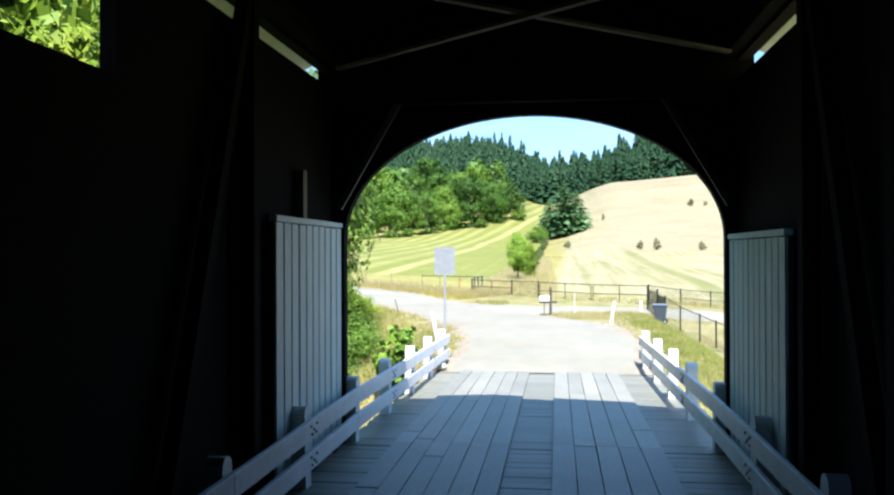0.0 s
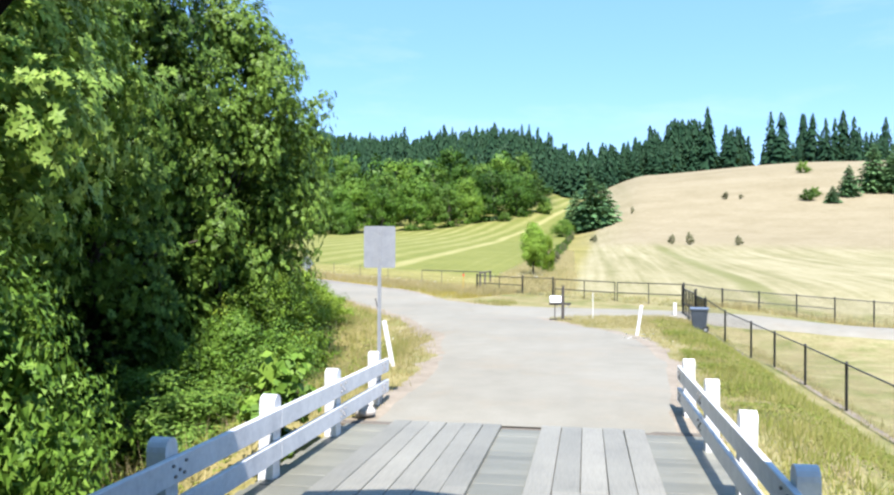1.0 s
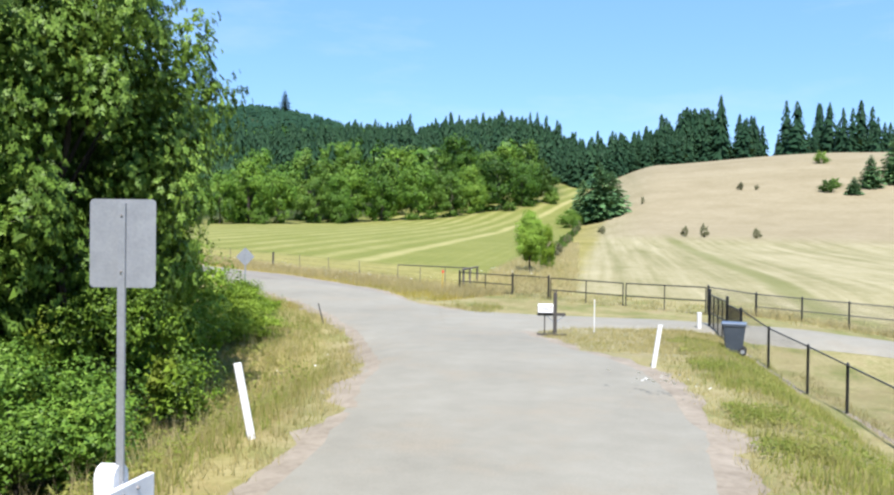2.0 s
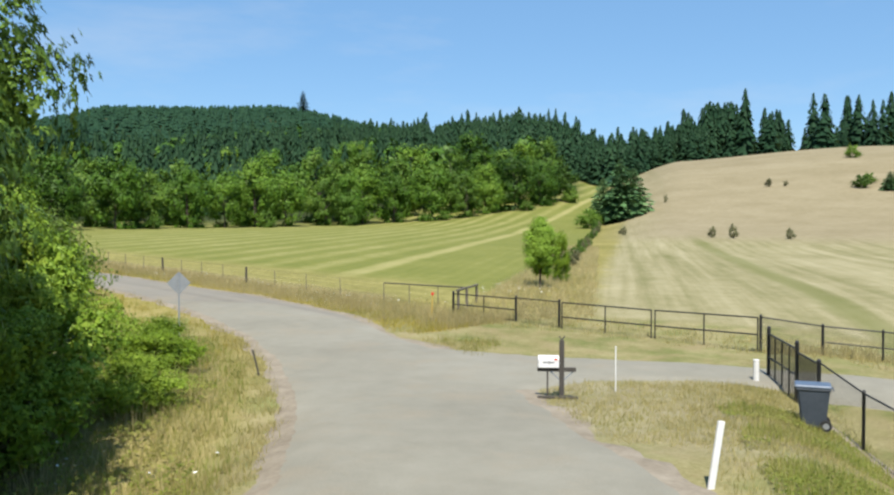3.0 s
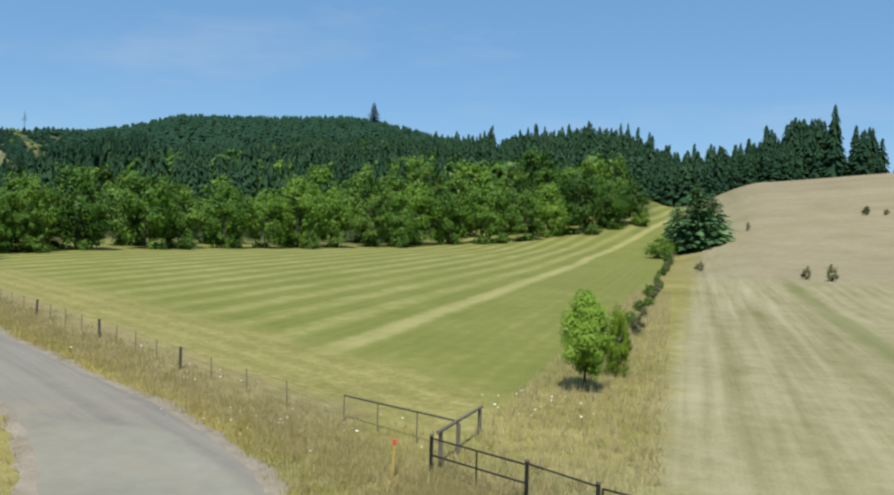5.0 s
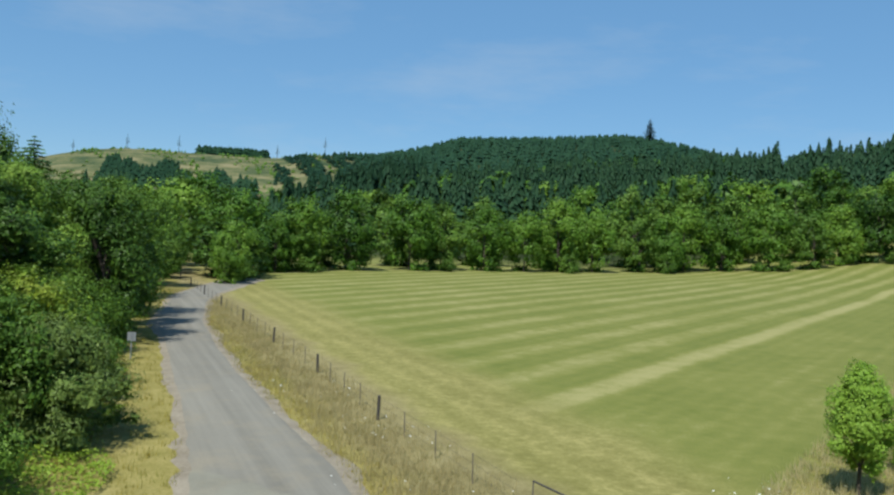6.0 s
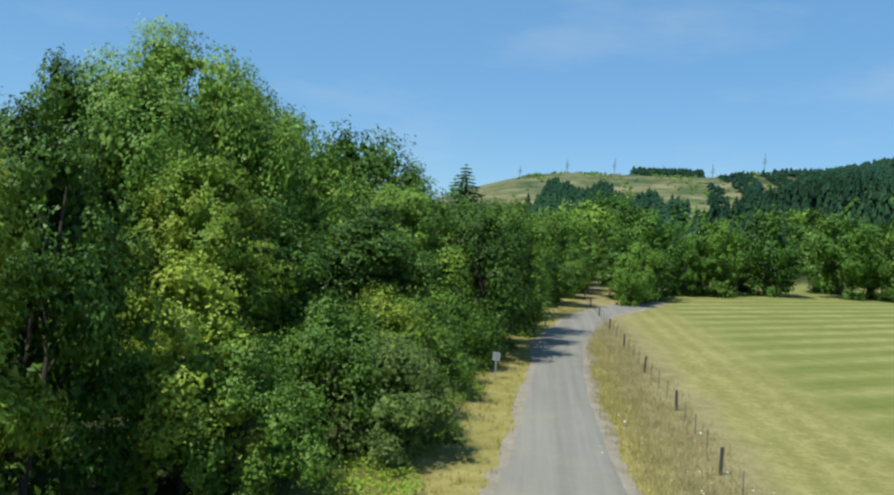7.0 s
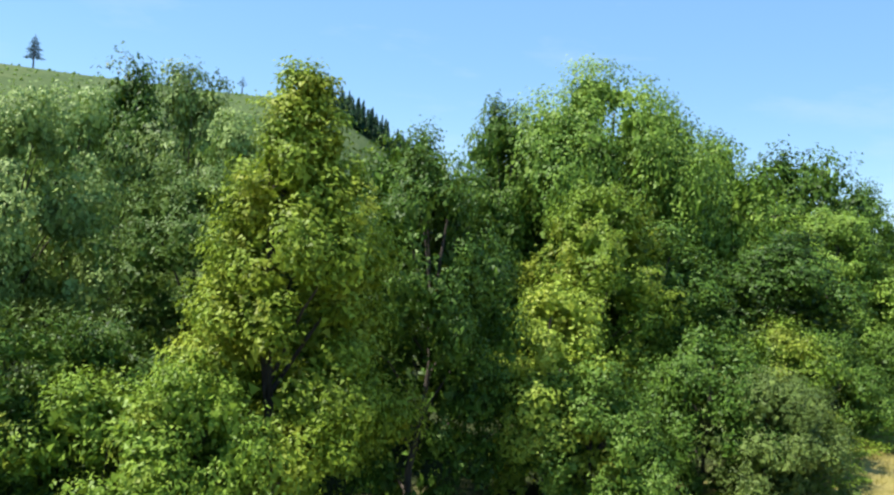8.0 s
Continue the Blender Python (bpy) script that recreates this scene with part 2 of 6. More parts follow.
M_DIRT = plain("dirt_shoulder", (0.16, 0.13, 0.09), (0.29, 0.25, 0.19), 1.2, 0.95, bump=0.5, dist=0.02, local=False)
M_FLOWER = plain("white_flower", (0.7, 0.7, 0.62), (0.85, 0.85, 0.8), 9, 0.7, bump=0)


def plank_material(name, tone):
    n = Nodes(name, 0.5)
    where = n.place()
    grain = n.noise(n.local(), 5, 6, 0.7, (9, 0.5, 9))
    worn = n.noise(where, 0.8, 4)
    f = n.math("ADD", n.math("MULTIPLY", grain, 0.65), n.math("MULTIPLY", worn, 0.35))
    c = n.ramp(f, [(0.28, tuple(0.17 * k for k in tone)), (0.48, tuple(0.28 * k for k in tone)), (0.7, tuple(0.36 * k for k in tone))])
    info = n.node("ShaderNodeObjectInfo")
    n.color(n.mix(0.75, c, n.ramp(info.outputs["Random"], [(0, (0.62, 0.62, 0.6)), (1, (1.0, 0.98, 0.95))]), "MULTIPLY"))
    n.bump(grain, 0.5, 0.012)
    return n.m


def line_mask(n, xyz, a, b, c, soft, wobble=None):
    """Rises from 0 to 1 where a*x + b*y + c goes from 0 to soft."""
    v = n.math("MULTIPLY_ADD", xyz.outputs[0], a, n.math("MULTIPLY_ADD", xyz.outputs[1], b, c))
    if wobble is not None:
        v = n.math("ADD", v, wobble)
    s = n.node("ShaderNodeMapRange")
    s.interpolation_type = "SMOOTHSTEP"
    s.inputs[1].default_value, s.inputs[2].default_value = 0, soft
    n.put(v, s.inputs[0])
    return s.outputs[0]


def road_material():
    n = Nodes("worn_road", 0.9)
    where = n.place()
    fine, mid, coarse = n.noise(where, 30, 3, 0.7), n.noise(where, 1.5, 5, 0.65), n.noise(where, 0.18, 3)
    f = n.math("ADD", n.math("MULTIPLY", fine, 0.3), n.math("ADD", n.math("MULTIPLY", mid, 0.3), n.math("MULTIPLY", coarse, 0.4)))
    c = n.ramp(f, [(0.34, (0.262, 0.244, 0.188)), (0.5, (0.327, 0.309, 0.243)), (0.66, (0.39, 0.37, 0.298))])
    xyz = n.node("ShaderNodeSeparateXYZ")
    n.put(where, xyz.inputs[0])
    # greyer loose gravel on the road that leads away, past a ragged seam
    grav = line_mask(n, xyz, 0.0, 1.0, -51.7, 0.35, n.math("MULTIPLY_ADD", n.noise(where, 0.5, 4), 1.2, -0.6))
    rim = n.math("MULTIPLY", line_mask(n, xyz, 0.63, 0.78, -30.7, 0.5, n.math("MULTIPLY_ADD", n.noise(where, 0.5, 4), 0.9, -0.45)), line_mask(n, xyz, -1.0, 0.0, -4.5, 3.0))
    grav = n.math("MAXIMUM", grav, rim)
    gc = n.ramp(f, [(0.36, (0.2, 0.183, 0.148)), (0.5, (0.268, 0.247, 0.202)), (0.64, (0.335, 0.31, 0.254))])
    c = n.mix(grav, c, gc)
    tr = n.math("MULTIPLY_ADD", xyz.outputs[0], 0.54, n.math("MULTIPLY", xyz.outputs[1], 0.84))
    along = n.math("MULTIPLY_ADD", xyz.outputs[0], -0.84, n.math("MULTIPLY", xyz.outputs[1], 0.54))
    lane = n.node("ShaderNodeCombineXYZ")
    n.put(n.math("MULTIPLY", tr, 1.0), lane.inputs[0])
    n.put(n.math("MULTIPLY", along, 0.03), lane.inputs[1])
    wave = n.math("MULTIPLY_ADD", n.noise(lane.outputs[0], 1.5, 4, 0.6), 4.0, -2.0)
    c = n.mix(n.math("MULTIPLY", grav, 0.7), c, n.mix(n.math("MAXIMUM", 0.0, n.math("MINIMUM", 1.0, n.math("MULTIPLY_ADD", wave, 0.5, 0.5))), (0.19, 0.174, 0.14), (0.385, 0.356, 0.295)))
    # drifts of tan grit
    grit = n.ramp(n.noise(where, 0.4, 6, 0.72), [(0.5, (0, 0, 0)), (0.68, (1, 1, 1))])
    c = n.mix(n.math("MULTIPLY", grit, 0.55), c, n.ramp(fine, [(0.35, (0.31, 0.262, 0.18)), (0.65, (0.42, 0.362, 0.265))]))
    n.toned(c)
    n.bump(fine, 0.35, 0.012)
    return n.m


def ground_material():
    n = Nodes("ground", 0.95)
    n.b.inputs["Specular IOR Level"].default_value = 0.15
    where = n.place()
    xyz = n.node("ShaderNodeSeparateXYZ")
    n.put(where, xyz.inputs[0])
    fine, mid, coarse = n.noise(where, 9, 4, 0.7), n.noise(where, 0.9, 5, 0.65), n.noise(where, 0.12, 4, 0.6)
    f = n.math("ADD", n.math("MULTIPLY", fine, 0.35), n.math("ADD", n.math("MULTIPLY", mid, 0.35), n.math("MULTIPLY", coarse, 0.3)))
    # rough verge grass
    verge = n.ramp(f, [(0.34, (0.2, 0.185, 0.065)), (0.46, (0.31, 0.277, 0.118)), (0.6, (0.46, 0.41, 0.215))])
    tuft = n.noise(where, 0.55, 5, 0.7)
    verge = n.mix(n.math("MULTIPLY", n.ramp(tuft, [(0.46, (0, 0, 0)), (0.62, (1, 1, 1))]), 0.75), verge, n.ramp(f, [(0.36, (0.11, 0.15, 0.035)), (0.6, (0.27, 0.29, 0.09))]))
    verge = n.mix(n.math("MULTIPLY", n.ramp(n.noise(where, 0.8, 5, 0.7), [(0.5, (0, 0, 0)), (0.66, (1, 1, 1))]), 0.6), verge, (0.36, 0.285, 0.15))
    gold = n.ramp(f, [(0.34, (0.14, 0.15, 0.03)), (0.46, (0.27, 0.245, 0.058)), (0.6, (0.43, 0.365, 0.12))])
    verge = n.mix(n.math("MULTIPLY", line_mask(n, xyz, -0.35, 1.0, -50.0, 8.0), 0.8), verge, gold)
    verge = n.mix(n.math("MULTIPLY", line_mask(n, xyz, -1.0, -0.27, 1.6, 1.2), 0.4), verge, n.ramp(f, [(0.34, (0.25, 0.2, 0.05)), (0.46, (0.38, 0.31, 0.09)), (0.6, (0.52, 0.43, 0.16))]))
    island = n.math("MULTIPLY", n.math("MULTIPLY", line_mask(n, xyz, 1.0, 0.3, -8.5, 1.0), line_mask(n, xyz, -1.0, 0.0, 6.0, 2.0)), n.math("MULTIPLY", line_mask(n, xyz, 0.0, 1.0, -27.0, 3.0), line_mask(n, xyz, 0.0, -1.0, 39.0, 1.0)))
    island = n.math("MULTIPLY", island, n.ramp(n.noise(where, 0.6, 5, 0.7), [(0.4, (0.3, 0.3, 0.3)), (0.6, (0.9, 0.9, 0.9))]))
    verge = n.mix(island, verge, n.ramp(f, [(0.36, (0.3, 0.26, 0.15)), (0.6, (0.47, 0.42, 0.28))]))
    reeds = n.math("MULTIPLY", line_mask(n, xyz, 0.545, 0.838, -37.4, 1.2, n.math("MULTIPLY_ADD", n.noise(where, 0.4, 3), 2.0, -1.0)), n.math("MULTIPLY", line_mask(n, xyz, -0.35, 1.0, -46.0, 6.0), line_mask(n, xyz, -1.0, 0.0, -8.5, 3.0)))
    verge = n.mix(n.math("MULTIPLY", reeds, 0.75), verge, n.ramp(f, [(0.34, (0.19, 0.155, 0.07)), (0.46, (0.29, 0.24, 0.115)), (0.6, (0.42, 0.36, 0.19))]))
    # hay field with swaths left by the mower
    shift = n.math("MULTIPLY_ADD", n.noise(where, 0.03, 2), 1.2, n.math("MULTIPLY_ADD", n.noise(where, 0.6, 4), 0.7, -0.95))
    bend = n.math("MULTIPLY", n.math("MAXIMUM", 0.0, n.math("SUBTRACT", xyz.outputs[1], 190.0)), -0.12)
    u = n.math("ADD", n.math("ADD", xyz.outputs[0], bend), shift)
    sw = n.math("COSINE", n.math("MULTIPLY", n.math("ADD", u, 17.2), 2 * math.pi / 4.65))
    sw = n.math("MAXIMUM", -1.0, n.math("MINIMUM", 1.0, n.math("MULTIPLY_ADD", sw, 1.7, -0.1)))

    def lane_at(middle, half):
        d = n.math("SUBTRACT", half, n.math("ABSOLUTE", n.math("SUBTRACT", u, middle)))
        return n.math("MAXIMUM", 0.0, n.math("MINIMUM", 1.0, n.math("MULTIPLY_ADD", d, 1.6, 0.5)))
    west = n.math("MAXIMUM", 0.0, n.math("MINIMUM", 1.0, n.math("MULTIPLY_ADD", u, -0.7, -10.6)))
    strength = n.ramp(n.noise(where, 0.018, 2), [(0.38, (0.55, 0.55, 0.55)), (0.6, (1, 1, 1))])
    sw = n.math("MULTIPLY", n.math("MULTIPLY", sw, strength), n.math("MULTIPLY", west, 0.85))
    thin = n.math("ADD", n.math("MULTIPLY", lane_at(-10.4, 0.12), 0.5), n.math("MULTIPLY", lane_at(-7.6, 0.12), 0.55))
    sw = n.math("ADD", n.math("ADD", sw, n.math("MULTIPLY", lane_at(-17.2, 0.9), 0.75)), n.math("SUBTRACT", thin, n.math("MULTIPLY", n.math("SUBTRACT", 1.0, west), 0.45)))
    sw2 = n.math("SINE", n.math("MULTIPLY", u, 2 * math.pi / 1.16))
    band = n.math("ADD", n.math("MULTIPLY_ADD", sw, 0.3, 0.47), n.math("MULTIPLY", sw2, 0.045))
    band = n.math("ADD", n.math("MULTIPLY", band, 0.75), n.math("MULTIPLY_ADD", f, 1.9, -0.82))
    hay = n.ramp(band, [(0.15, (0.183, 0.212, 0.044)), (0.5, (0.26, 0.271, 0.068)), (0.85, (0.43, 0.4, 0.16))])
    # pale stubble by the fence of the hay field
    sw3 = n.math("SINE", n.math("MULTIPLY", n.math("ADD", n.math("MULTIPLY_ADD", xyz.outputs[0], 0.545, n.math("MULTIPLY", xyz.outputs[1], 0.838)), n.math("MULTIPLY", shift, 0.5)), 2 * math.pi / 1.9))
    head = n.ramp(n.math("ADD", n.math("MULTIPLY_ADD", sw3, 0.045, n.math("MULTIPLY_ADD", n.noise(where, 2.5, 5, 0.75), 0.85, -0.425)), f), [(0.32, (0.245, 0.228, 0.066)), (0.5, (0.33, 0.303, 0.098)), (0.68, (0.46, 0.41, 0.15))])
    edge = line_mask(n, xyz, 0.545, 0.838, -46.0, 5.0, n.math("MULTIPLY_ADD", n.noise(where, 0.2, 3), 4, -2))
    hay = n.mix(edge, head, hay)
    # straw field and the dry hill
    sw4 = n.math("SINE", n.math("MULTIPLY", n.math("MULTIPLY_ADD", xyz.outputs[1], 0.05, n.math("MULTIPLY_ADD", shift, 0.6, xyz.outputs[0])), 2 * math.pi / 4.3))
    sw5 = n.noise(where, 0.5, 4, 0.6, (0.9, 0.035, 1))
    sw6 = n.noise(where, 0.9, 3, 0.6, (1.6, 0.02, 1))
    st = n.math("ADD", n.math("MULTIPLY_ADD", sw4, 0.016, f), n.math("ADD", n.math("MULTIPLY_ADD", sw5, 0.5, -0.25), n.math("MULTIPLY_ADD", sw6, 0.4, -0.2)))
    straw = n.ramp(st, [(0.3, (0.23, 0.225, 0.09)), (0.48, (0.36, 0.325, 0.17)), (0.68, (0.5, 0.45, 0.27))])
    strip = n.math("MULTIPLY", line_mask(n, xyz, 1.0, 0.0, -11.4, 1.2, n.math("MULTIPLY_ADD", n.noise(where, 0.15, 3), 1.6, -0.8)), line_mask(n, xyz, -1.0, 0.0, 14.4, 1.2, n.math("MULTIPLY_ADD", n.noise(where, 0.2, 3), 1.6, -0.8)))
    straw = n.mix(n.math("MULTIPLY", strip, 0.7), straw, (0.215, 0.225, 0.075))
    tan = n.ramp(n.math("ADD", n.math("MULTIPLY", f, 0.8), n.math("MULTIPLY", n.noise(where, 0.04, 4, 0.6, (0.4, 1.6, 1)), 0.25)),
                 [(0.36, (0.26, 0.215, 0.115)), (0.5, (0.345, 0.29, 0.172)), (0.64, (0.43, 0.37, 0.235))])
    zone = n.node("ShaderNodeAttribute")
    zone.attribute_name = "zone"
    zs = n.node("ShaderNodeSeparateColor")
    n.put(zone.outputs["Color"], zs.inputs[0])
    wob = n.math("MULTIPLY_ADD", n.noise(where, 0.25, 4), 3.0, -1.5)
    hay_m = n.math("MULTIPLY", line_mask(n, xyz, 0.545, 0.838, -41.0, 2.0, wob), line_mask(n, xyz, -1, 0.02, -5.6, 1.6, wob))
    straw_m = n.math("MULTIPLY", line_mask(n, xyz, 1, -0.02, 2.0, 2.0, wob), line_mask(n, xyz, 0.2, 0.98, -50.0, 2.5, wob))
    c = n.mix(hay_m, verge, hay)
    c = n.mix(straw_m, c, straw)
    c = n.mix(zs.outputs[0], c, tan)
    # dark green woods floor, with the shade under the trees put in
    shaded_floor = n.ramp(f, [(0.35, (0.02, 0.035, 0.01)), (0.5, (0.045, 0.065, 0.02)), (0.65, (0.09, 0.1, 0.035))])
    c = n.mix(zs.outputs[1], c, shaded_floor)
    cut = n.ramp(n.math("ADD", n.math("MULTIPLY", n.noise(where, 0.02, 6, 0.7), 0.7), n.math("MULTIPLY", mid, 0.3)),
                 [(0.4, (0.045, 0.085, 0.034)), (0.49, (0.14, 0.16, 0.063)), (0.575, (0.3, 0.265, 0.13)), (0.71, (0.38, 0.335, 0.2))])
    c = n.mix(zs.outputs[2], c, cut)
    regrowth = n.ramp(n.math("ADD", n.math("MULTIPLY", n.noise(where, 0.05, 6, 0.7), 0.6), n.math("MULTIPLY", mid, 0.4)),
                      [(0.36, (0.045, 0.085, 0.026)), (0.5, (0.1, 0.155, 0.045)), (0.66, (0.17, 0.21, 0.075))])
    c = n.mix(n.math("SUBTRACT", 1.0, zone.outputs["Alpha"]), c, regrowth)
    n.toned(c)
    n.bump(n.math("ADD", fine, mid), 0.5, 0.06)
    return n.m


M_DECK, M_DECK_OLD = plank_material("weathered_plank", (0.88, 0.85, 0.7)), plank_material("old_cross_plank", (0.66, 0.66, 0.53))
M_ROAD, M_GROUND = road_material(), ground_material()


# ---- ground ----
def field_plane(x, y):
    p = 0.6 + np.where(y > 64, 0.03, 0.045) * (y - 64) - 0.015 * x
    low = -0.2 - 0.22 * smooth(26, 36, y)
    return low + np.logaddexp(0, 8 * (p - low - 0.06)) / 8


def from_far(x, y):
    dx, dy = np.asarray(x, float) - 1, np.asarray(y, float) - 20
    return np.hypot(dx, dy), np.degrees(np.arctan2(dx, dy))


def brown_part(az):
    return smooth(-2.0, 4.5, az) * (1 - smooth(70, 120, az))


def terrain(x, y):
    x, y = np.asarray(x, float), np.asarray(y, float)
    r, az = from_far(x, y)
    z = np.minimum(field_plane(x, y), 9 + 0.004 * r)
    z = z + 5.0 * smooth(165, 285, y) * smooth(-17, -5, az) * (1 - smooth(30, 60, az))
    # banks that fall from the road near the bridge, and the creek under it
    z = z - 1.25 * smooth(4.6, 7.8, x) * (1 - smooth(30, 41, y)) * (1 - smooth(40, 80, x))
    z = z - 0.9 * smooth(8, 17, x) * smooth(36, 41, y) * (1 - smooth(44, 60, y)) * (1 - smooth(40, 80, x))
    z = z - 1.5 * smooth(3.8, 8.0, -x) * (1 - smooth(24, 34, y)) * (1 - smooth(60, 120, -x))
    z = z - 3.0 * (1 - smooth(3, 10, y)) * smooth(-60, -12, y)
    # the dry hill
    z = z + brown_part(az) * 25 * smooth(95, 370, r) * (0.74 + 0.26 * smooth(0, 16, az))
    # wooded ridge, the dome behind it, the logged hill and the slope to the south-west
    mid = smooth(-46, -33, az) * (0.62 + 0.38 * smooth(-36, -17, az)) * (1 - smooth(-6, 5, az))
    z = z + mid * 43 * smooth(185, 560, r)
    z = z + 174 * smooth(-46, -33, az) * (1 - smooth(-24, -5, az)) * smooth(650, 1700, r)
    z = z + 80 * np.exp(-((az + 6) / 9.0) ** 2) * smooth(650, 1500, r)
    z = z + 118 * smooth(-75, -54, az) * (1 - smooth(-44.5, -34.5, az)) * smooth(420, 1300, r)
    z = z + 76 * smooth(84, 104, -az) * (1 - smooth(150, 180, -az)) * smooth(130, 470, r)
    return z


def zones(x, y):
    r, az = from_far(x, y)
    tan = brown_part(az) * smooth(112, 135, r) * (1 - smooth(400, 430, r))
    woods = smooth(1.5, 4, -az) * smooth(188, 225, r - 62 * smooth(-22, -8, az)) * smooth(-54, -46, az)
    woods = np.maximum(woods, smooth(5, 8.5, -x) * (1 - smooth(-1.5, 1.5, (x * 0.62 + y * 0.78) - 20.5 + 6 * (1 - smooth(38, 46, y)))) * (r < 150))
    cut = smooth(-80, -62, az) * smooth(38, 44, -az) * smooth(330, 420, r)
    slope = smooth(78, 90, -az) * (1 - smooth(150, 170, -az)) * smooth(110, 180, r)
    return np.stack([tan, np.clip(woods, 0, 1), np.clip(cut, 0, 1), 1 - slope], -1)


def ground_sheet():
    u = np.linspace(-1, 1, 301)
    v = np.sign(u) * (0.02 * np.abs(u) + 0.98 * np.abs(u) ** 3.0)
    xs, ys = -10 + 2600 * v, 45 + 2600 * v
    X, Y = np.meshgrid(xs, ys, indexing="ij")
    Z = terrain(X, Y)
    n = len(xs)
    i = np.arange(n * n).reshape(n, n)
    f = np.stack([i[:-1, :-1], i[1:, :-1], i[1:, 1:], i[:-1, 1:]], -1).reshape(-1, 4)
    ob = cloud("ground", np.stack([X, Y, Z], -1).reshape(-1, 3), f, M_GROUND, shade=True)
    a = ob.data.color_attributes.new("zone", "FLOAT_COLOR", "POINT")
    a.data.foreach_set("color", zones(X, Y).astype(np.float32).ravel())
    return tagged(ob, "mown hay fields and dry grass slopes below wooded hills", "ground", kind="structure")


ground_sheet()


def at_ground(x, y):
    return float(terrain(x, y))


def spline(pts, n):
    p = np.asarray(pts, float)
    p = np.vstack([2 * p[0] - p[1], p, 2 * p[-1] - p[-2]])
    out = []
    for k in range(1, len(p) - 2):
        for t in np.linspace(0, 1, n, endpoint=False):
            a, b, c, d = p[k - 1:k + 3]
            out.append(0.5 * (2 * b + (c - a) * t + (2 * a - 5 * b + 4 * c - d) * t * t + (3 * b - a - 3 * c + d) * t ** 3))
    out.append(p[-2])
    return np.array(out)


def ragged(line, seed, amount):
    rng = np.random.default_rng(seed)
    k = np.convolve(rng.normal(0, 1, len(line) + 4), np.ones(5) / 5, "valid")
    d = np.gradient(line, axis=0)
    d /= np.linalg.norm(d, axis=1)[:, None]
    return line + np.stack([-d[:, 1], d[:, 0]], 1) * (k * amount)[:, None]


def strip(name, left, right, material, label, lift, cells=14, rough=0.17):
    a, b = ragged(spline(left, 14), 1, rough), ragged(spline(right, 14), 2, rough)
    u = np.linspace(0, 1, cells + 1)[None, :, None]
    g = a[:, None] * (1 - u) + b[:, None] * u
    crown = 0.05 * (1 - (2 * u[..., 0] - 1) ** 2)
    z = terrain(g[..., 0], g[..., 1]) + lift + crown - 0.06 * (np.abs(2 * u[..., 0] - 1) > 0.999)
    z = z - 0.06 * (1 - smooth(9.9, 11.9, g[..., 1]))
    v = np.concatenate([g, z[..., None]], -1)
    n, m = v.shape[:2]
    i = np.arange(n * m).reshape(n, m)
    f = np.stack([i[:-1, :-1], i[:-1, 1:], i[1:, 1:], i[1:, :-1]], -1).reshape(-1, 4)
    return tagged(cloud(name, v.reshape(-1, 3), f, material, shade=True), label, "road", kind="structure")


ROAD_L = [(-2.9, 9.87), (-2.9, 15.5), (-3.6, 21), (-4.6, 26), (-6.3, 31), (-8.6, 36), (-10.6, 39.5), (-13.7, 43.8), (-19, 49.4), (-25.6, 54.6), (-33.1, 60), (-43.5, 67.3), (-57, 77), (-73, 92), (-88, 112)]
ROAD_R = [(2.9, 9.87), (3.3, 15.5), (3.5, 19), (2.9, 25), (0.8, 30.2), (-0.4, 33.4), (-2.2, 38.5), (-5.4, 42.4), (-10.8, 49.6), (-18, 55.2), (-29, 61.8), (-40, 69), (-53.5, 79), (-68, 92.5), (-82, 112)]


def moved(line, d):
    p = np.asarray(line, float)
    t = np.gradient(p, axis=0)
    t /= np.linalg.norm(t, axis=1)[:, None]
    return p + np.stack([-t[:, 1], t[:, 0]], 1) * d


strip("road_shoulder", moved(ROAD_L, 0.5), moved(ROAD_R, -0.55), M_DIRT, "dry dirt shoulder along the road edge", 0.022, rough=0.5)
strip("road", ROAD_L, ROAD_R, M_ROAD, "pale worn asphalt and gravel country road", 0.05)
DRIVE_L = [(-5.6, 42.2), (-3, 41.6), (0, 40.9), (3, 40.8), (5.8, 40.2), (12, 39.1), (24, 36), (44, 29)]
DRIVE_R = [(-3.6, 33), (-1.2, 34.5), (0.4, 36.6), (2.4, 37.3), (4.4, 37.4), (11, 36.0), (22.5, 32.6), (42, 25.5)]
strip("driveway", DRIVE_L, DRIVE_R, M_ROAD, "pale gravel driveway turning off the road", 0.062)


# ---- covered bridge ----
def deck_z(y):
    return 0.1 - 0.022 * max(y, 0.0)


def tilted(bm):
    for v in bm.verts:
        v.co.z += deck_z(v.co.y)
    return bm


bm = bmesh.new()
for y0, y1 in ((-24, 0), (0, 9.9)):
    box(bm, *((-3.24, 3.24) if y0 < 0 else (-3.1, 3.1)), y0, y1, -0.55, -0.16)
deck = link("bridge_deck", tilted(bm), M_SHADEWOOD, label="plank deck of the bridge on timbers coloured shade-black", category="deck", kind="structure")


bm = box(bmesh.new(), -3.3, 3.3, 9.8, 10.02, -1.2, -0.19, 0.02)
link("bridge_abutment", bm, M_POSTWOOD, label="weathered timber sill at the end of the deck", category="sill", kind="structure")


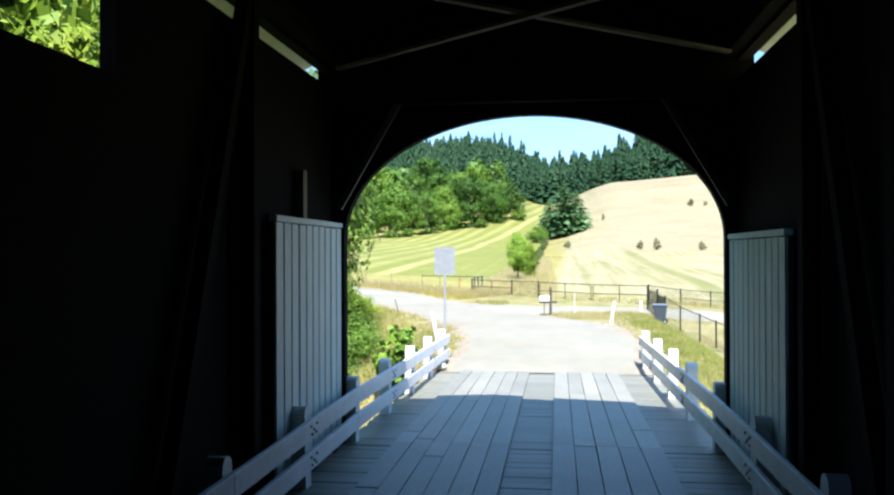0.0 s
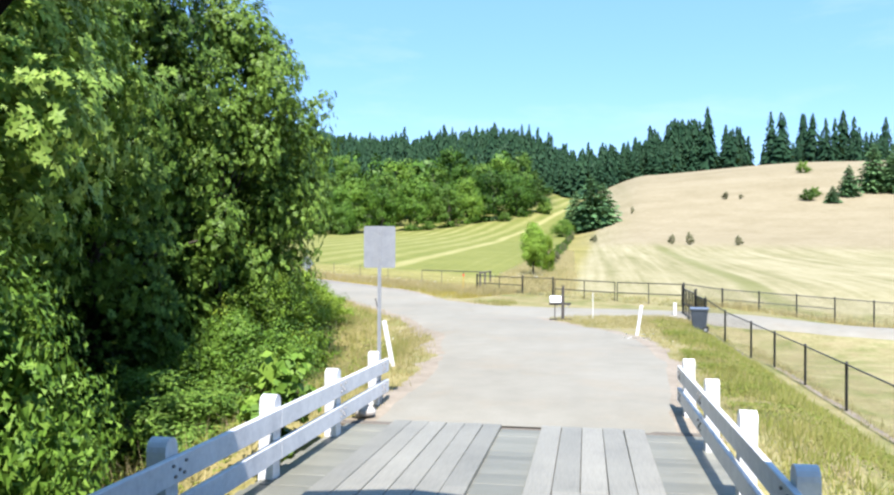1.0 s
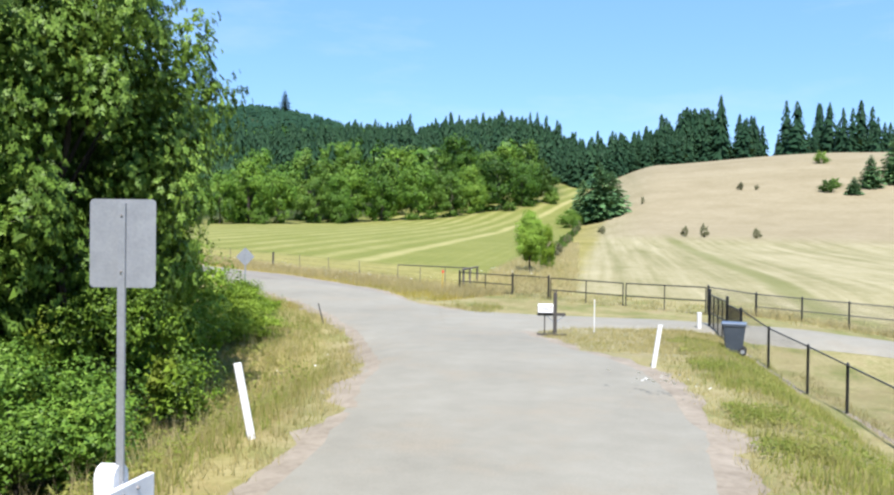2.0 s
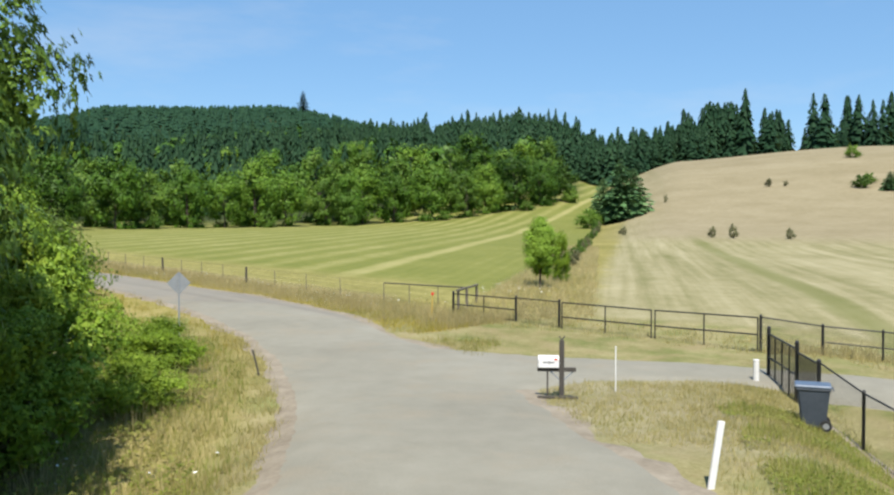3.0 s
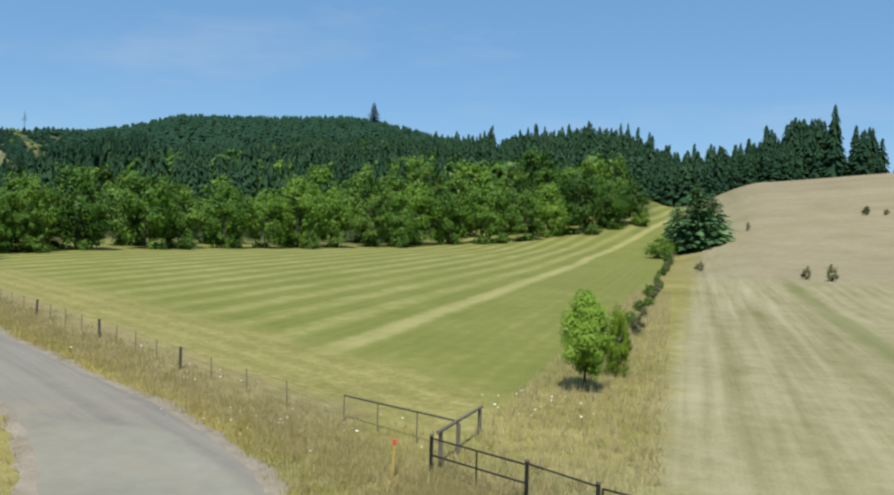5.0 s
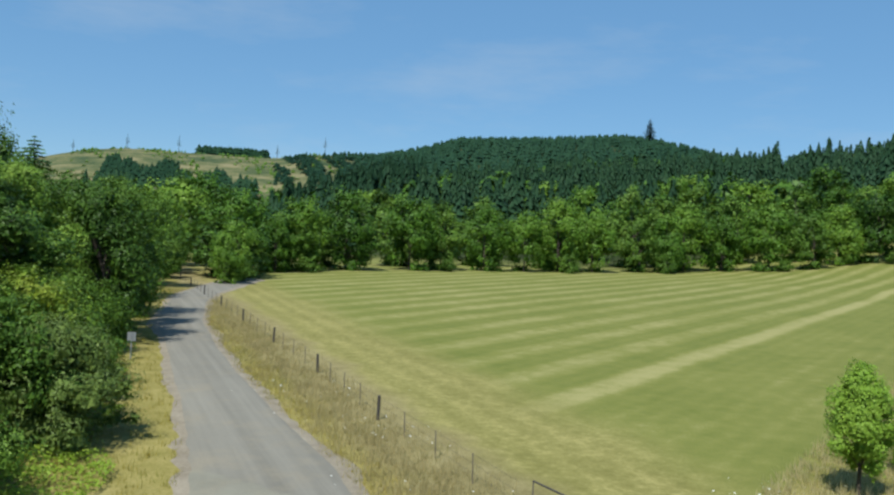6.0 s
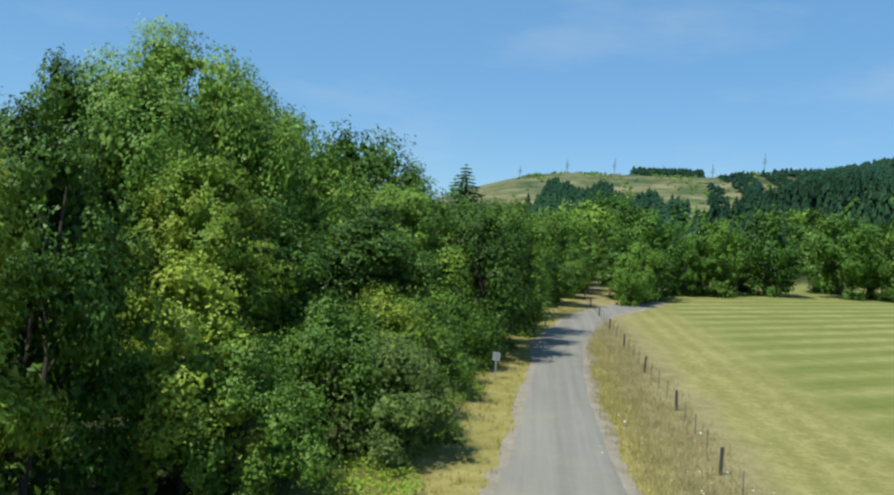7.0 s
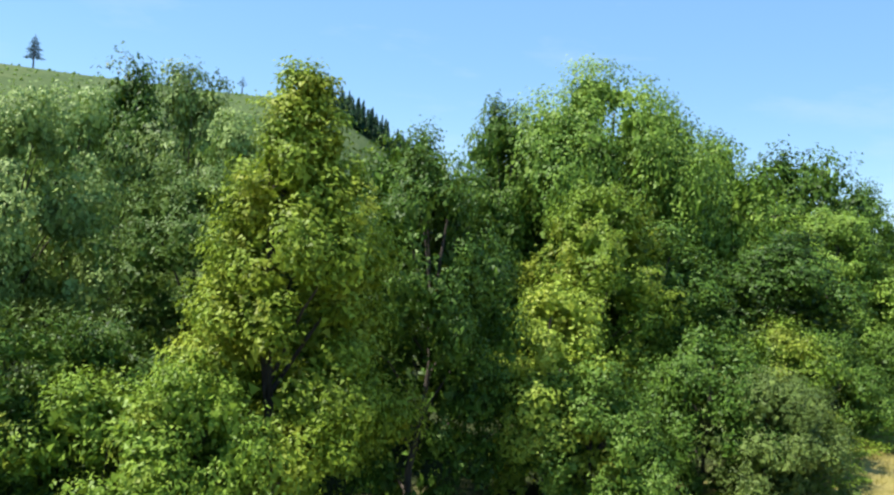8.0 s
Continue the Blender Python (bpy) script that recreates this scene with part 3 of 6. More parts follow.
def bridge_shell():
    # side walls: lower boarding, a window opening in the west wall, an open slit under the eaves
    for side in (-1, 1):
        bm = bmesh.new()
        x0, x1 = sorted((side * 3.25, side * 3.4))
        if side < 0:
            for y0, y1, z0, z1 in ((-24, 0, -0.6, 4.7), (-24, -12.6, 4.7, 5.88), (-6.95, 0, 4.7, 5.88)):
                box(bm, x0, x1, y0, y1, z0, z1)
        else:
            box(bm, x0, x1, -24, 0, -0.6, 5.88)
        link("wall_west" if side < 0 else "wall_east", bm, M_SHADEWOOD, label="board wall inside a covered bridge, shade coloured in", category="wall", kind="structure")
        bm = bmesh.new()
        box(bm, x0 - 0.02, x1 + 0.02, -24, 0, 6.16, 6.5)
        link("trim", bm, M_SHADEWOOD, label="timber plate under the eaves, shade coloured in", category="beam", kind="structure")
    for y, name in ((0.0, "wall_north"), (-24.25, "wall_south")):
        bm = bmesh.new()
        n = 48
        arch = [(-3.06, -0.5)] + [(-3.06 * math.cos(math.pi * k / n), 3.4 + 2.0 * math.sin(math.pi * k / n)) for k in range(n + 1)] + [(3.06, -0.5)]
        outer = [(-3.5, -0.5)] + [(-3.5 + 7.0 * k / n, 7.95 - 0.42 * abs(-3.5 + 7.0 * k / n)) for k in range(n + 1)] + [(3.5, -0.5)]
        lay = [([bm.verts.new((x, y + d, z)) for x, z in arch], [bm.verts.new((x, y + d, z)) for x, z in outer]) for d in (0.0, 0.22)]
        for k in range(len(arch) - 1):
            for d in (0, 1):
                bm.faces.new((lay[d][0][k], lay[d][0][k + 1], lay[d][1][k + 1], lay[d][1][k]))
            bm.faces.new((lay[0][0][k], lay[1][0][k], lay[1][0][k + 1], lay[0][0][k + 1]))
        link(name, bm, M_SHADEWOOD, label="portal wall with an arched opening, shade coloured in", category="wall", kind="structure")
    # unseen end wall, added to keep daylight out of the interior
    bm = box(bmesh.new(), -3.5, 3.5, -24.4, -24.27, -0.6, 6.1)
    link("wall_back", bm, M_SHADEWOOD, label="unseen boards added to keep light out of the bridge", category="wall", kind="structure")
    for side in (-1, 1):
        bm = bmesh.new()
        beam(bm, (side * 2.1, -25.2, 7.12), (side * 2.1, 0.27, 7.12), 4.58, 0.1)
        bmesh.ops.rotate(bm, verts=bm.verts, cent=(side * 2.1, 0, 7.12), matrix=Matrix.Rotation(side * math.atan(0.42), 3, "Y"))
        link("roof", bm, M_SHADEWOOD, label="pitched timber roof of a covered bridge, shade coloured in", category="roof", kind="structure")
    # truss on both sides
    for side in (-1, 1):
        truss = tagged(empty("timber_truss"), "heavy timber truss along the bridge wall, shade coloured in", "truss", "bridge trusses")
        x = side * 3.12
        part("top_chord", box(bmesh.new(), x - 0.12, x + 0.12, -23.9, -0.05, 6.2, 6.48, 0.01), M_SHADEWOOD, truss)
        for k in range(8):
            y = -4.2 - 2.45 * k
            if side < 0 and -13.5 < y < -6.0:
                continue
            part("post", box(bmesh.new(), x - 0.1, x + 0.1, y - 0.1, y + 0.1, 0.1, 6.2, 0.01), M_SHADEWOOD, truss)
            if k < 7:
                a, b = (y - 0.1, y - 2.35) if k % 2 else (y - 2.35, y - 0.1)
                part("brace", beam(bmesh.new(), (x, a, 0.3), (x, b, 6.1), 0.16, 0.16), M_SHADEWOOD, truss)
    # crossed ties below the roof
    for k in range(4):
        tie = tagged(empty("roof_tie"), "crossed wooden ties below the dark roof", "tie", "crossed roof ties")
        y = -0.6 - 5.4 * k
        part("tie_board", beam(bmesh.new(), (-3.0, y, 6.1), (3.0, y - 5.0, 6.1), 0.1, 0.05), M_POSTWOOD, tie)
        part("tie_board", beam(bmesh.new(), (3.0, y, 6.17), (-3.0, y - 5.0, 6.17), 0.1, 0.05), M_POSTWOOD, tie)
    for k in range(5):
        y = -0.3 - 5.4 * k
        bm = box(bmesh.new(), -3.0, 3.0, y - 0.1, y + 0.1, 5.95 if k else 5.55, 6.2 if k else 5.8, 0.01)
        tagged(link("cross_beam", bm, M_SHADEWOOD), "timber beam across the bridge, shade coloured in", "beam", "cross beams")
    # painted soffit boards under the eaves, seen through the slits
    for side in (-1, 1):
        bm = bmesh.new()
        beam(bm, (side * 3.8, -25.0, 6.3), (side * 3.8, 0.24, 6.3), 0.74, 0.03)
        bmesh.ops.rotate(bm, verts=bm.verts, cent=(side * 3.8, 0, 6.3), matrix=Matrix.Rotation(side * math.atan(0.42), 3, "Y"))
        link("soffit", bm, M_PANEL, label="pale painted boards under the eaves", category="soffit", kind="structure")
    bm = box(bmesh.new(), -3.24, -3.12, -2.06, -1.88, 3.66, 4.36, 0.008)
    tagged(link("wall_stud", bm, M_PALEWOOD), "short pale wooden stud above the white panel", "stud")
    # knee braces in the corners of the portal
    for side in (-1, 1):
        bm = beam(bmesh.new(), (side * 3.05, -0.35, 3.9), (side * 2.0, -0.35, 5.7), 0.08, 0.1)
        tagged(link("knee_brace", bm, M_OLDWOOD), "slanting wooden knee brace beside the portal arch", "brace", "knee braces")


bridge_shell()


def plank_panel(side, top):
    """White upright boards that line the wall beside the portal."""
    panel = tagged(empty("plank_panel"), "tall panel of white upright boards beside the portal", "panel", "white wall panels")
    x = side * 3.14
    part("backing", box(bmesh.new(), min(x, x + side * 0.05), max(x, x + side * 0.05), -3.3, -0.02, 0.12, top), M_OLDWOOD, panel)
    n, w = 10, 3.28 / 10
    rng = random.Random(5 + side)
    for k in range(n):
        y0 = -3.3 + k * w
        d = 0.034 + rng.random() * 0.008
        bm = box(bmesh.new(), min(x, x - side * d), max(x, x - side * d), y0 + 0.028, y0 + w - 0.028, 0.12, top - 0.02 - rng.random() * 0.01, 0.004)
        part("board", bm, M_PANEL, panel)
    part("cap", box(bmesh.new(), min(x + side * 0.05, x - side * 0.06), max(x + side * 0.05, x - side * 0.06), -3.32, -0.01, top - 0.01, top + 0.07, 0.006), M_PANEL, panel)


plank_panel(-1, 3.6)
plank_panel(1, 3.38)


def dome_post(w, d, z0, z1):
    """A square post whose top is rounded over in the direction of the rail."""
    bm = bmesh.new()
    n = 8
    prof = [(-w / 2, z0), (w / 2, z0)] + [(w / 2 * math.cos(math.pi * k / n), z1 - w * 0.5 + w * 0.5 * math.sin(math.pi * k / n)) for k in range(n + 1)]
    front = [bm.verts.new((-d / 2, y, z)) for y, z in prof]
    back = [bm.verts.new((d / 2, y, z)) for y, z in prof]
    bm.faces.new(front)
    bm.faces.new(back[::-1])
    for k in range(len(prof)):
        q = (k + 1) % len(prof)
        bm.faces.new((front[q], front[k], back[k], back[q]))
    bmesh.ops.recalc_face_normals(bm, faces=bm.faces)
    return bm


def guard_rail(side):
    rail = tagged(empty("guard_rail"), "white painted wooden guard rail along the bridge deck", "guard rail", "bridge guard rails")
    x = side * 2.82
    ys = [11.5 - 2.82 * k for k in range(11)]
    bolt_bm = bmesh.new()
    bmesh.ops.create_cone(bolt_bm, cap_ends=True, segments=8, radius1=0.02, radius2=0.016, depth=0.03, matrix=Matrix.Rotation(radians(90), 4, "Y"))
    bolt_me = bpy.data.meshes.new("bolt")
    bolt_bm.to_mesh(bolt_me)
    bolt_bm.free()
    bolt_me.materials.append(M_BOLT)
    cuts = [11.95, ys[2], ys[4] + 0.02, ys[6], -24.0]
    for z0, z1, t in ((0.58, 0.84, 0.0), (0.17, 0.42, 0.005)):
        for a, b in zip(cuts[:-1], cuts[1:]):
            bm = bmesh.new()
            segs = [(max(b, 0), a), (b, min(a, 0))] if b < 0 < a else [(b, a)]
            for lo, hi in segs:
                if hi - lo > 0.05:
                    box(bm, min(x, x + side * 0.07), max(x, x + side * 0.07), lo + 0.004, hi - 0.004, z0 + t, z1 + t, 0.008)
            board = part("rail_board", tilted(bm), M_WHITE, rail)
            for y in ys:
                if b + 0.2 < y < a - 0.1:
                    for dy, dz in ((-0.13, 0.06), (0.0, 0.0), (0.13, 0.06), (-0.09, -0.05), (0.09, -0.05)):
                        o = new("bolt", bolt_me)
                        o.parent = board
                        o.matrix_basis = Matrix.Translation((x - side * 0.006, y + dy, (z0 + z1) / 2 + dz + t + deck_z(y)))
    post_me = None
    for k, y in enumerate(ys):
        o = part("post", dome_post(0.25, 0.2, -0.55 if y < 10.6 else -0.5, 1.02), M_WHITE, rail) if post_me is None else new("post", post_me)
        post_me = o.data
        o.parent = rail
        o.matrix_basis = Matrix.Translation((x + side * 0.175, y, deck_z(y))) @ Matrix.Rotation(radians((k * 37 % 5 - 2) * 0.5), 4, "Y")


guard_rail(-1)
guard_rail(1)


# ---- signs, stakes and mailbox ----
def road_sign(x, y, w, h, top, turn, post_foot, label):
    sign = tagged(empty("road_sign", pose(x, y, 0, 0, 0, turn)), label, "sign")
    bm = box(bmesh.new(), -w / 2, w / 2, 0.035, 0.038, top - h, top)
    vert = [e for e in bm.edges if abs(e.verts[0].co.y - e.verts[1].co.y) > 0.002]
    bmesh.ops.bevel(bm, geom=vert, offset=0.04, segments=4, affect="EDGES", profile=0.5)
    part("panel", bm, M_GALV, sign, "bare grey metal back of the sign")
    bm = bmesh.new()
    box(bm, -0.035, 0.035, 0.0, 0.006, post_foot, top - 0.04)
    for sx in (-0.035, 0.029):
        box(bm, sx, sx + 0.006, 0.006, 0.034, post_foot, top - 0.04)
    part("post", bm, M_GALV, sign, "galvanised channel post")
    for z in (top - 0.15, top - h + 0.15):
        part("bolt", rod(bmesh.new(), (0, -0.012, z), (0, 0.03, z), 0.012), M_BOLT, sign)
    return sign


road_sign(-2.91, 11.47, 0.62, 0.82, 3.33, 8, -0.6, "grey back of a road sign beside the rail end")
g = at_ground(-40, 62.6)
road_sign(-40.05, 62.6, 0.46, 0.5, 2.62, 40, g - 0.2, "small pale sign seen from behind on the road verge")


def diamond_sign(x, y, middle, half, turn, label):
    g = at_ground(x, y)
    sign = tagged(empty("diamond_sign", pose(x, y, 0, 0, 0, turn)), label, "sign")
    bm = box(bmesh.new(), -half * 0.707, half * 0.707, 0.035, 0.038, -half * 0.707, half * 0.707)
    edges = [e for e in bm.edges if abs(e.verts[0].co.y - e.verts[1].co.y) > 0.002]
    bmesh.ops.bevel(bm, geom=edges, offset=0.04, segments=4, affect="EDGES", profile=0.5)
    bmesh.ops.transform(bm, verts=bm.verts, matrix=Matrix.Translation((0, 0, middle)) @ Matrix.Rotation(radians(45), 4, "Y"))
    part("panel", bm, M_GALV, sign, "bare pale metal back of the diamond sign")
    bm = box(bmesh.new(), -0.03, 0.03, 0.0, 0.006, g - 0.3, middle + half * 0.95)
    for sx in (-0.03, 0.024):
        box(bm, sx, sx + 0.006, 0.006, 0.034, g - 0.3, middle + half * 0.95)
    part("post", bm, M_GALV, sign, "galvanised channel post")
    for z in (middle - 0.25, middle + 0.25):
        part("bolt", rod(bmesh.new(), (0, -0.012, z), (0, 0.03, z), 0.012), M_BOLT, sign)


diamond_sign(-14.4, 40.9, 1.97, 0.43, 36, "pale back of a diamond road sign on the verge")


def stake(x, y, h, lean_x, lean_y, w, material, label, tip=None):
    g = at_ground(x, y)
    st = tagged(empty("marker_stake", Matrix.Translation((x, y, g)) @ pose(0, 0, 0, lean_x, lean_y, 20)), label, "stake", "roadside marker stakes")
    bm = box(bmesh.new(), -w / 2, w / 2, -w * 0.25, w * 0.25, -0.15, h, w * 0.08)
    part("shaft", bm, material, st)
    if tip:
        part("tip", box(bmesh.new(), -w * 0.8, w * 0.8, -w * 0.5, w * 0.5, h, h + 0.14, w * 0.1), tip, st, "red cap")
    return st


stake(-3.88, 16.85, 1.22, 0, -11, 0.12, M_BOXWHITE, "white delineator stake leaning over the dry verge")
stake(2.88, 26.1, 1.08, 0, 9, 0.11, M_BOXWHITE, "white delineator stake leaning beside the road")
stake(1.4, 35.4, 1.22, 0, 0, 0.03, M_BOXWHITE, "thin white stake in the grass by the mailbox")
stake(-8.9, 35.6, 0.8, 0, -14, 0.05, M_OLDWOOD, "thin dark stake leaning on the verge")
stake(-6.9, 50.2, 0.98, 0, 2, 0.07, M_YELLOWPOST, "yellow marker stake with a red top in the grass", M_RED)
g = at_ground(5.35, 37.75)
st = tagged(empty("short_post", Matrix.Translation((5.35, 37.75, g))), "short white pipe post beside the driveway gate", "post")
part("pipe", rod(bmesh.new(), (0, 0, -0.2), (0, 0, 0.66), 0.085, seg=16), M_BOXWHITE, st)
part("cap", rod(bmesh.new(), (0, 0, 0.655), (0, 0, 0.69), 0.092, 0.08, seg=16), M_BOXWHITE, st)


def mailbox(x, y):
    g = at_ground(x, y)
    mb = tagged(empty("mailbox", pose(x, y, g, 0, 0, 8)), "white metal mailbox on a dark wooden post with arm", "mailbox")
    part("post", box(bmesh.new(), -0.06, 0.06, -0.06, 0.06, -0.2, 1.5, 0.01), M_OLDWOOD, mb)
    bm = bmesh.new()
    beam(bm, (0, 0, 1.5), (-0.07, 0, 1.6), 0.04, 0.03)
    beam(bm, (0, 0, 1.5), (0.07, 0, 1.6), 0.04, 0.03)
    part("finial", bm, M_OLDWOOD, mb)
    part("arm", box(bmesh.new(), -0.62, 0.36, -0.045, 0.045, 0.70, 0.80, 0.008), M_OLDWOOD, mb)
    for s in (-1, 1):
        part("brace", beam(bmesh.new(), (s * 0.3, 0.0, 0.71), (s * 0.05, 0.0, 0.48), 0.035, 0.035), M_GALV, mb)
    part("prop", rod(bmesh.new(), (-0.36, 0, -0.1), (-0.36, 0, 0.72), 0.022), M_OLDWOOD, mb)
    # low dark strip at the post's foot, about as long as the arm
    part("foot_board", box(bmesh.new(), -0.62, 0.4, -0.12, -0.02, 0.01, 0.08, 0.01), M_OLDWOOD, mb)
    # box with a rounded roof, its door towards the road
    bm = bmesh.new()
    n, w, h, l = 12, 0.24, 0.3, 0.52
    prof = [(-w / 2, 0), (w / 2, 0)] + [(w / 2 * math.cos(math.pi * k / n), h - w / 2 + w / 2 * math.sin(math.pi * k / n)) for k in range(n + 1)]
    a = [bm.verts.new((-l / 2, py, z)) for py, z in prof]
    b = [bm.verts.new((l / 2, py, z)) for py, z in prof]
    bm.faces.new(a)
    bm.faces.new(b[::-1])
    for k in range(len(prof)):
        q = (k + 1) % len(prof)
        bm.faces.new((a[q], a[k], b[k], b[q]))
    bmesh.ops.recalc_face_normals(bm, faces=bm.faces)
    bmesh.ops.translate(bm, verts=bm.verts, vec=(-0.34, 0, 0.81))
    case = part("box", bm, M_BOXWHITE, mb)
    part("lettering", box(bmesh.new(), -0.48, -0.36, -0.126, -0.1205, 0.93, 0.955), M_INK, case)
    part("lettering", box(bmesh.new(), -0.3, -0.2, -0.126, -0.1205, 0.93, 0.955), M_INK, case)
    part("latch", box(bmesh.new(), -0.345, -0.315, -0.13, -0.12, 0.91, 0.98), M_INK, case)
    part("flag", box(bmesh.new(), -0.2, -0.12, -0.128, -0.1215, 1.0, 1.05), M_RED, case, "small red flag")


mailbox(0.05, 34.0)


def wheeled_bin(x, y, turn):
    b = tagged(empty("wheelie_bin", pose(x, y, at_ground(x, y), 0, 0, turn)), "dark grey wheeled bin with a blue-grey lid on the grass", "bin")
    bm = bmesh.new()
    lo = [bm.verts.new(c) for c in ((-0.24, -0.26, 0.06), (0.24, -0.26, 0.06), (0.24, 0.26, 0.06), (-0.24, 0.26, 0.06))]
    hi = [bm.verts.new(c) for c in ((-0.31, -0.36, 0.98), (0.31, -0.36, 0.98), (0.31, 0.36, 0.98), (-0.31, 0.36, 0.98))]
    bm.faces.new(lo[::-1])
    bm.faces.new(hi)
    for k in range(4):
        bm.faces.new((lo[k], lo[(k + 1) % 4], hi[(k + 1) % 4], hi[k]))
    bmesh.ops.bevel(bm, geom=list(bm.edges), offset=0.035, segments=2, affect="EDGES")
    part("body", bm, M_BIN, b)
    part("rim", box(bmesh.new(), -0.33, 0.33, -0.38, 0.38, 0.94, 0.99, 0.012), M_BIN, b)
    bm = box(bmesh.new(), -0.34, 0.34, -0.41, 0.39, 0.99, 1.06, 0.025)
    for v in bm.verts:
        v.co.z += 0.04 * (1 - (v.co.x / 0.34) ** 2) if v.co.z > 1.03 else 0
    part("lid", bm, M_LID, b, "blue-grey lid")
    part("handle", rod(bmesh.new(), (-0.26, 0.43, 0.96), (0.26, 0.43, 0.96), 0.016), M_BIN, b)
    for s in (-1, 1):
        w = part("wheel", rod(bmesh.new(), (s * 0.23, 0.27, 0.13), (s * 0.3, 0.27, 0.13), 0.13, seg=20), M_RUBBER, b)
        part("hub", rod(bmesh.new(), (s * 0.29, 0.27, 0.13), (s * 0.306, 0.27, 0.13), 0.07, seg=14), M_GALV, w)
    return b


wheeled_bin(5.97, 33.5, -100)


# ---- fences and gates ----
def pipe_post(parent, x, y, z0, z1, r=0.045, name="post"):
    bm = rod(bmesh.new(), (x, y, z0 - 0.3), (x, y, z1), r, seg=10)
    o = part(name, bm, M_BLACKMETAL, parent)
    part("post_cap", rod(bmesh.new(), (x, y, z1), (x, y, z1 + 0.05), r * 1.25, r * 0.5, seg=10), M_BLACKMETAL, o)


def pipe_leaf(name, a, b, z0a, z0b, h, middle, label, group, bars=0):
    """A pipe frame between two places, with a middle rail and uprights."""
    leaf = tagged(empty(name), label, "gate" if "gate" in name else "fence", group)
    a, b = Vector(a), Vector(b)

    def p(u, v):
        q = a.lerp(b, u)
        return Vector((q.x, q.y, z0a + (z0b - z0a) * u + v))
    for v in (0.06, h * 0.52, h) if middle else (h,):
        part("rail", rod(bmesh.new(), p(0, v), p(1, v), 0.028), M_BLACKMETAL, leaf)
    for u in (0.0, 0.5, 1.0):
        part("upright", rod(bmesh.new(), p(u, 0.03), p(u, h), 0.026), M_BLACKMETAL, leaf)
    for k in range(bars):
        u = (k + 1) / (bars + 1)
        part("bar", rod(bmesh.new(), p(u, 0.06), p(u, h), 0.012, seg=6), M_BLACKMETAL, leaf)
    return leaf


def wire_mesh(parent, a, b, za, zb, h, pitch=0.075, r=0.0035):
    """Chain-link netting: thin slanting wires between two posts."""
    a, b = np.array(a, float), np.array(b, float)
    L = np.linalg.norm(b - a)
    vs, fs = [], []
    n = int((L + h) / pitch)
    for s in (1, -1):
        for k in range(n):
            u0, u1, v0, v1 = k * pitch - h, k * pitch, 0.0, h
            if u0 < 0:
                v0, u0 = -u0, 0.0
            if u1 > L:
                v1, u1 = h - (u1 - L), L
            if s < 0:
                u0, u1 = L - u0, L - u1
            q = []
            for u, v in ((u0, v0), (u1, v1)):
                w = a + (b - a) * u / L
                q.append(np.array([w[0], w[1], za + (zb - za) * u / L + v + 0.04]))
            i = len(vs)
            vs += [q[0] + (0, 0, r), q[0] - (0, 0, r), q[1] - (0, 0, r), q[1] + (0, 0, r)]
            fs.append((i, i + 1, i + 2, i + 3))
    cloud("netting", vs, fs, M_WIRE, parent)


def field_fence():
    fence = tagged(empty("pipe_fence"), "black pipe fence with posts along the field edge", "fence", "black pipe fences")
    posts = [(-6.1, 51.3, -0.1, 1.1), (-2.95, 49.6, -0.2, 1.06), (-0.95, 48.2, -0.3, 1.04)]
    for x, y, z, t in posts:
        pipe_post(fence, x, y, z, t, 0.055)
    part("rail", rod(bmesh.new(), (-2.95, 49.6, 1.0), (-0.95, 48.2, 0.97), 0.026), M_BLACKMETAL, fence)
    pipe_leaf("pipe_fence", posts[0][:2], posts[1][:2], 0.0, -0.06, 1.02, True, "black pipe fence panel with a middle rail", "black pipe fences")
    wire_mesh(fence, posts[1][:2], posts[2][:2], -0.2, -0.3, 1.15)
    east = tagged(empty("pipe_fence"), "black pipe fence running beside the driveway", "fence", "black pipe fences")
    line = [(6.45, 43.95)] + [(6.62 + 1.9 * k, 44.15 - 0.2 * k) for k in range(1, 12)]
    tops = [0.94] + [0.66 - 0.13 * k for k in range(11)]
    for k, ((x, y), t) in enumerate(zip(line, tops)):
        pipe_post(east, x, y, t - 1.25, t, 0.05 if k < 2 else 0.04)
        if k:
            (x0, y0), t0 = line[k - 1], tops[k - 1]
            part("rail", rod(bmesh.new(), (x0, y0, t0 - 0.04), (x, y, t - 0.04), 0.024), M_BLACKMETAL, east)
            if k > 1 and k < 5:
                part("rail", rod(bmesh.new(), (x0, y0, t0 - 0.6), (x, y, t - 0.6), 0.022), M_BLACKMETAL, east)
            wire_mesh(east, (x0, y0), (x, y), t0 - 1.2, t - 1.2, 1.12, 0.1)
    pipe_leaf("field_gate", (-0.83, 48.12), (2.76, 46.48), -0.32, -0.42, 1.27, True, "black pipe field gate, closed, with a middle rail", "field gate leaves")
    pipe_leaf("field_gate", (2.9, 46.38), (6.36, 44.02), -0.42, -0.4, 1.27, True, "black pipe field gate, closed, with a middle rail", "field gate leaves")


field_fence()


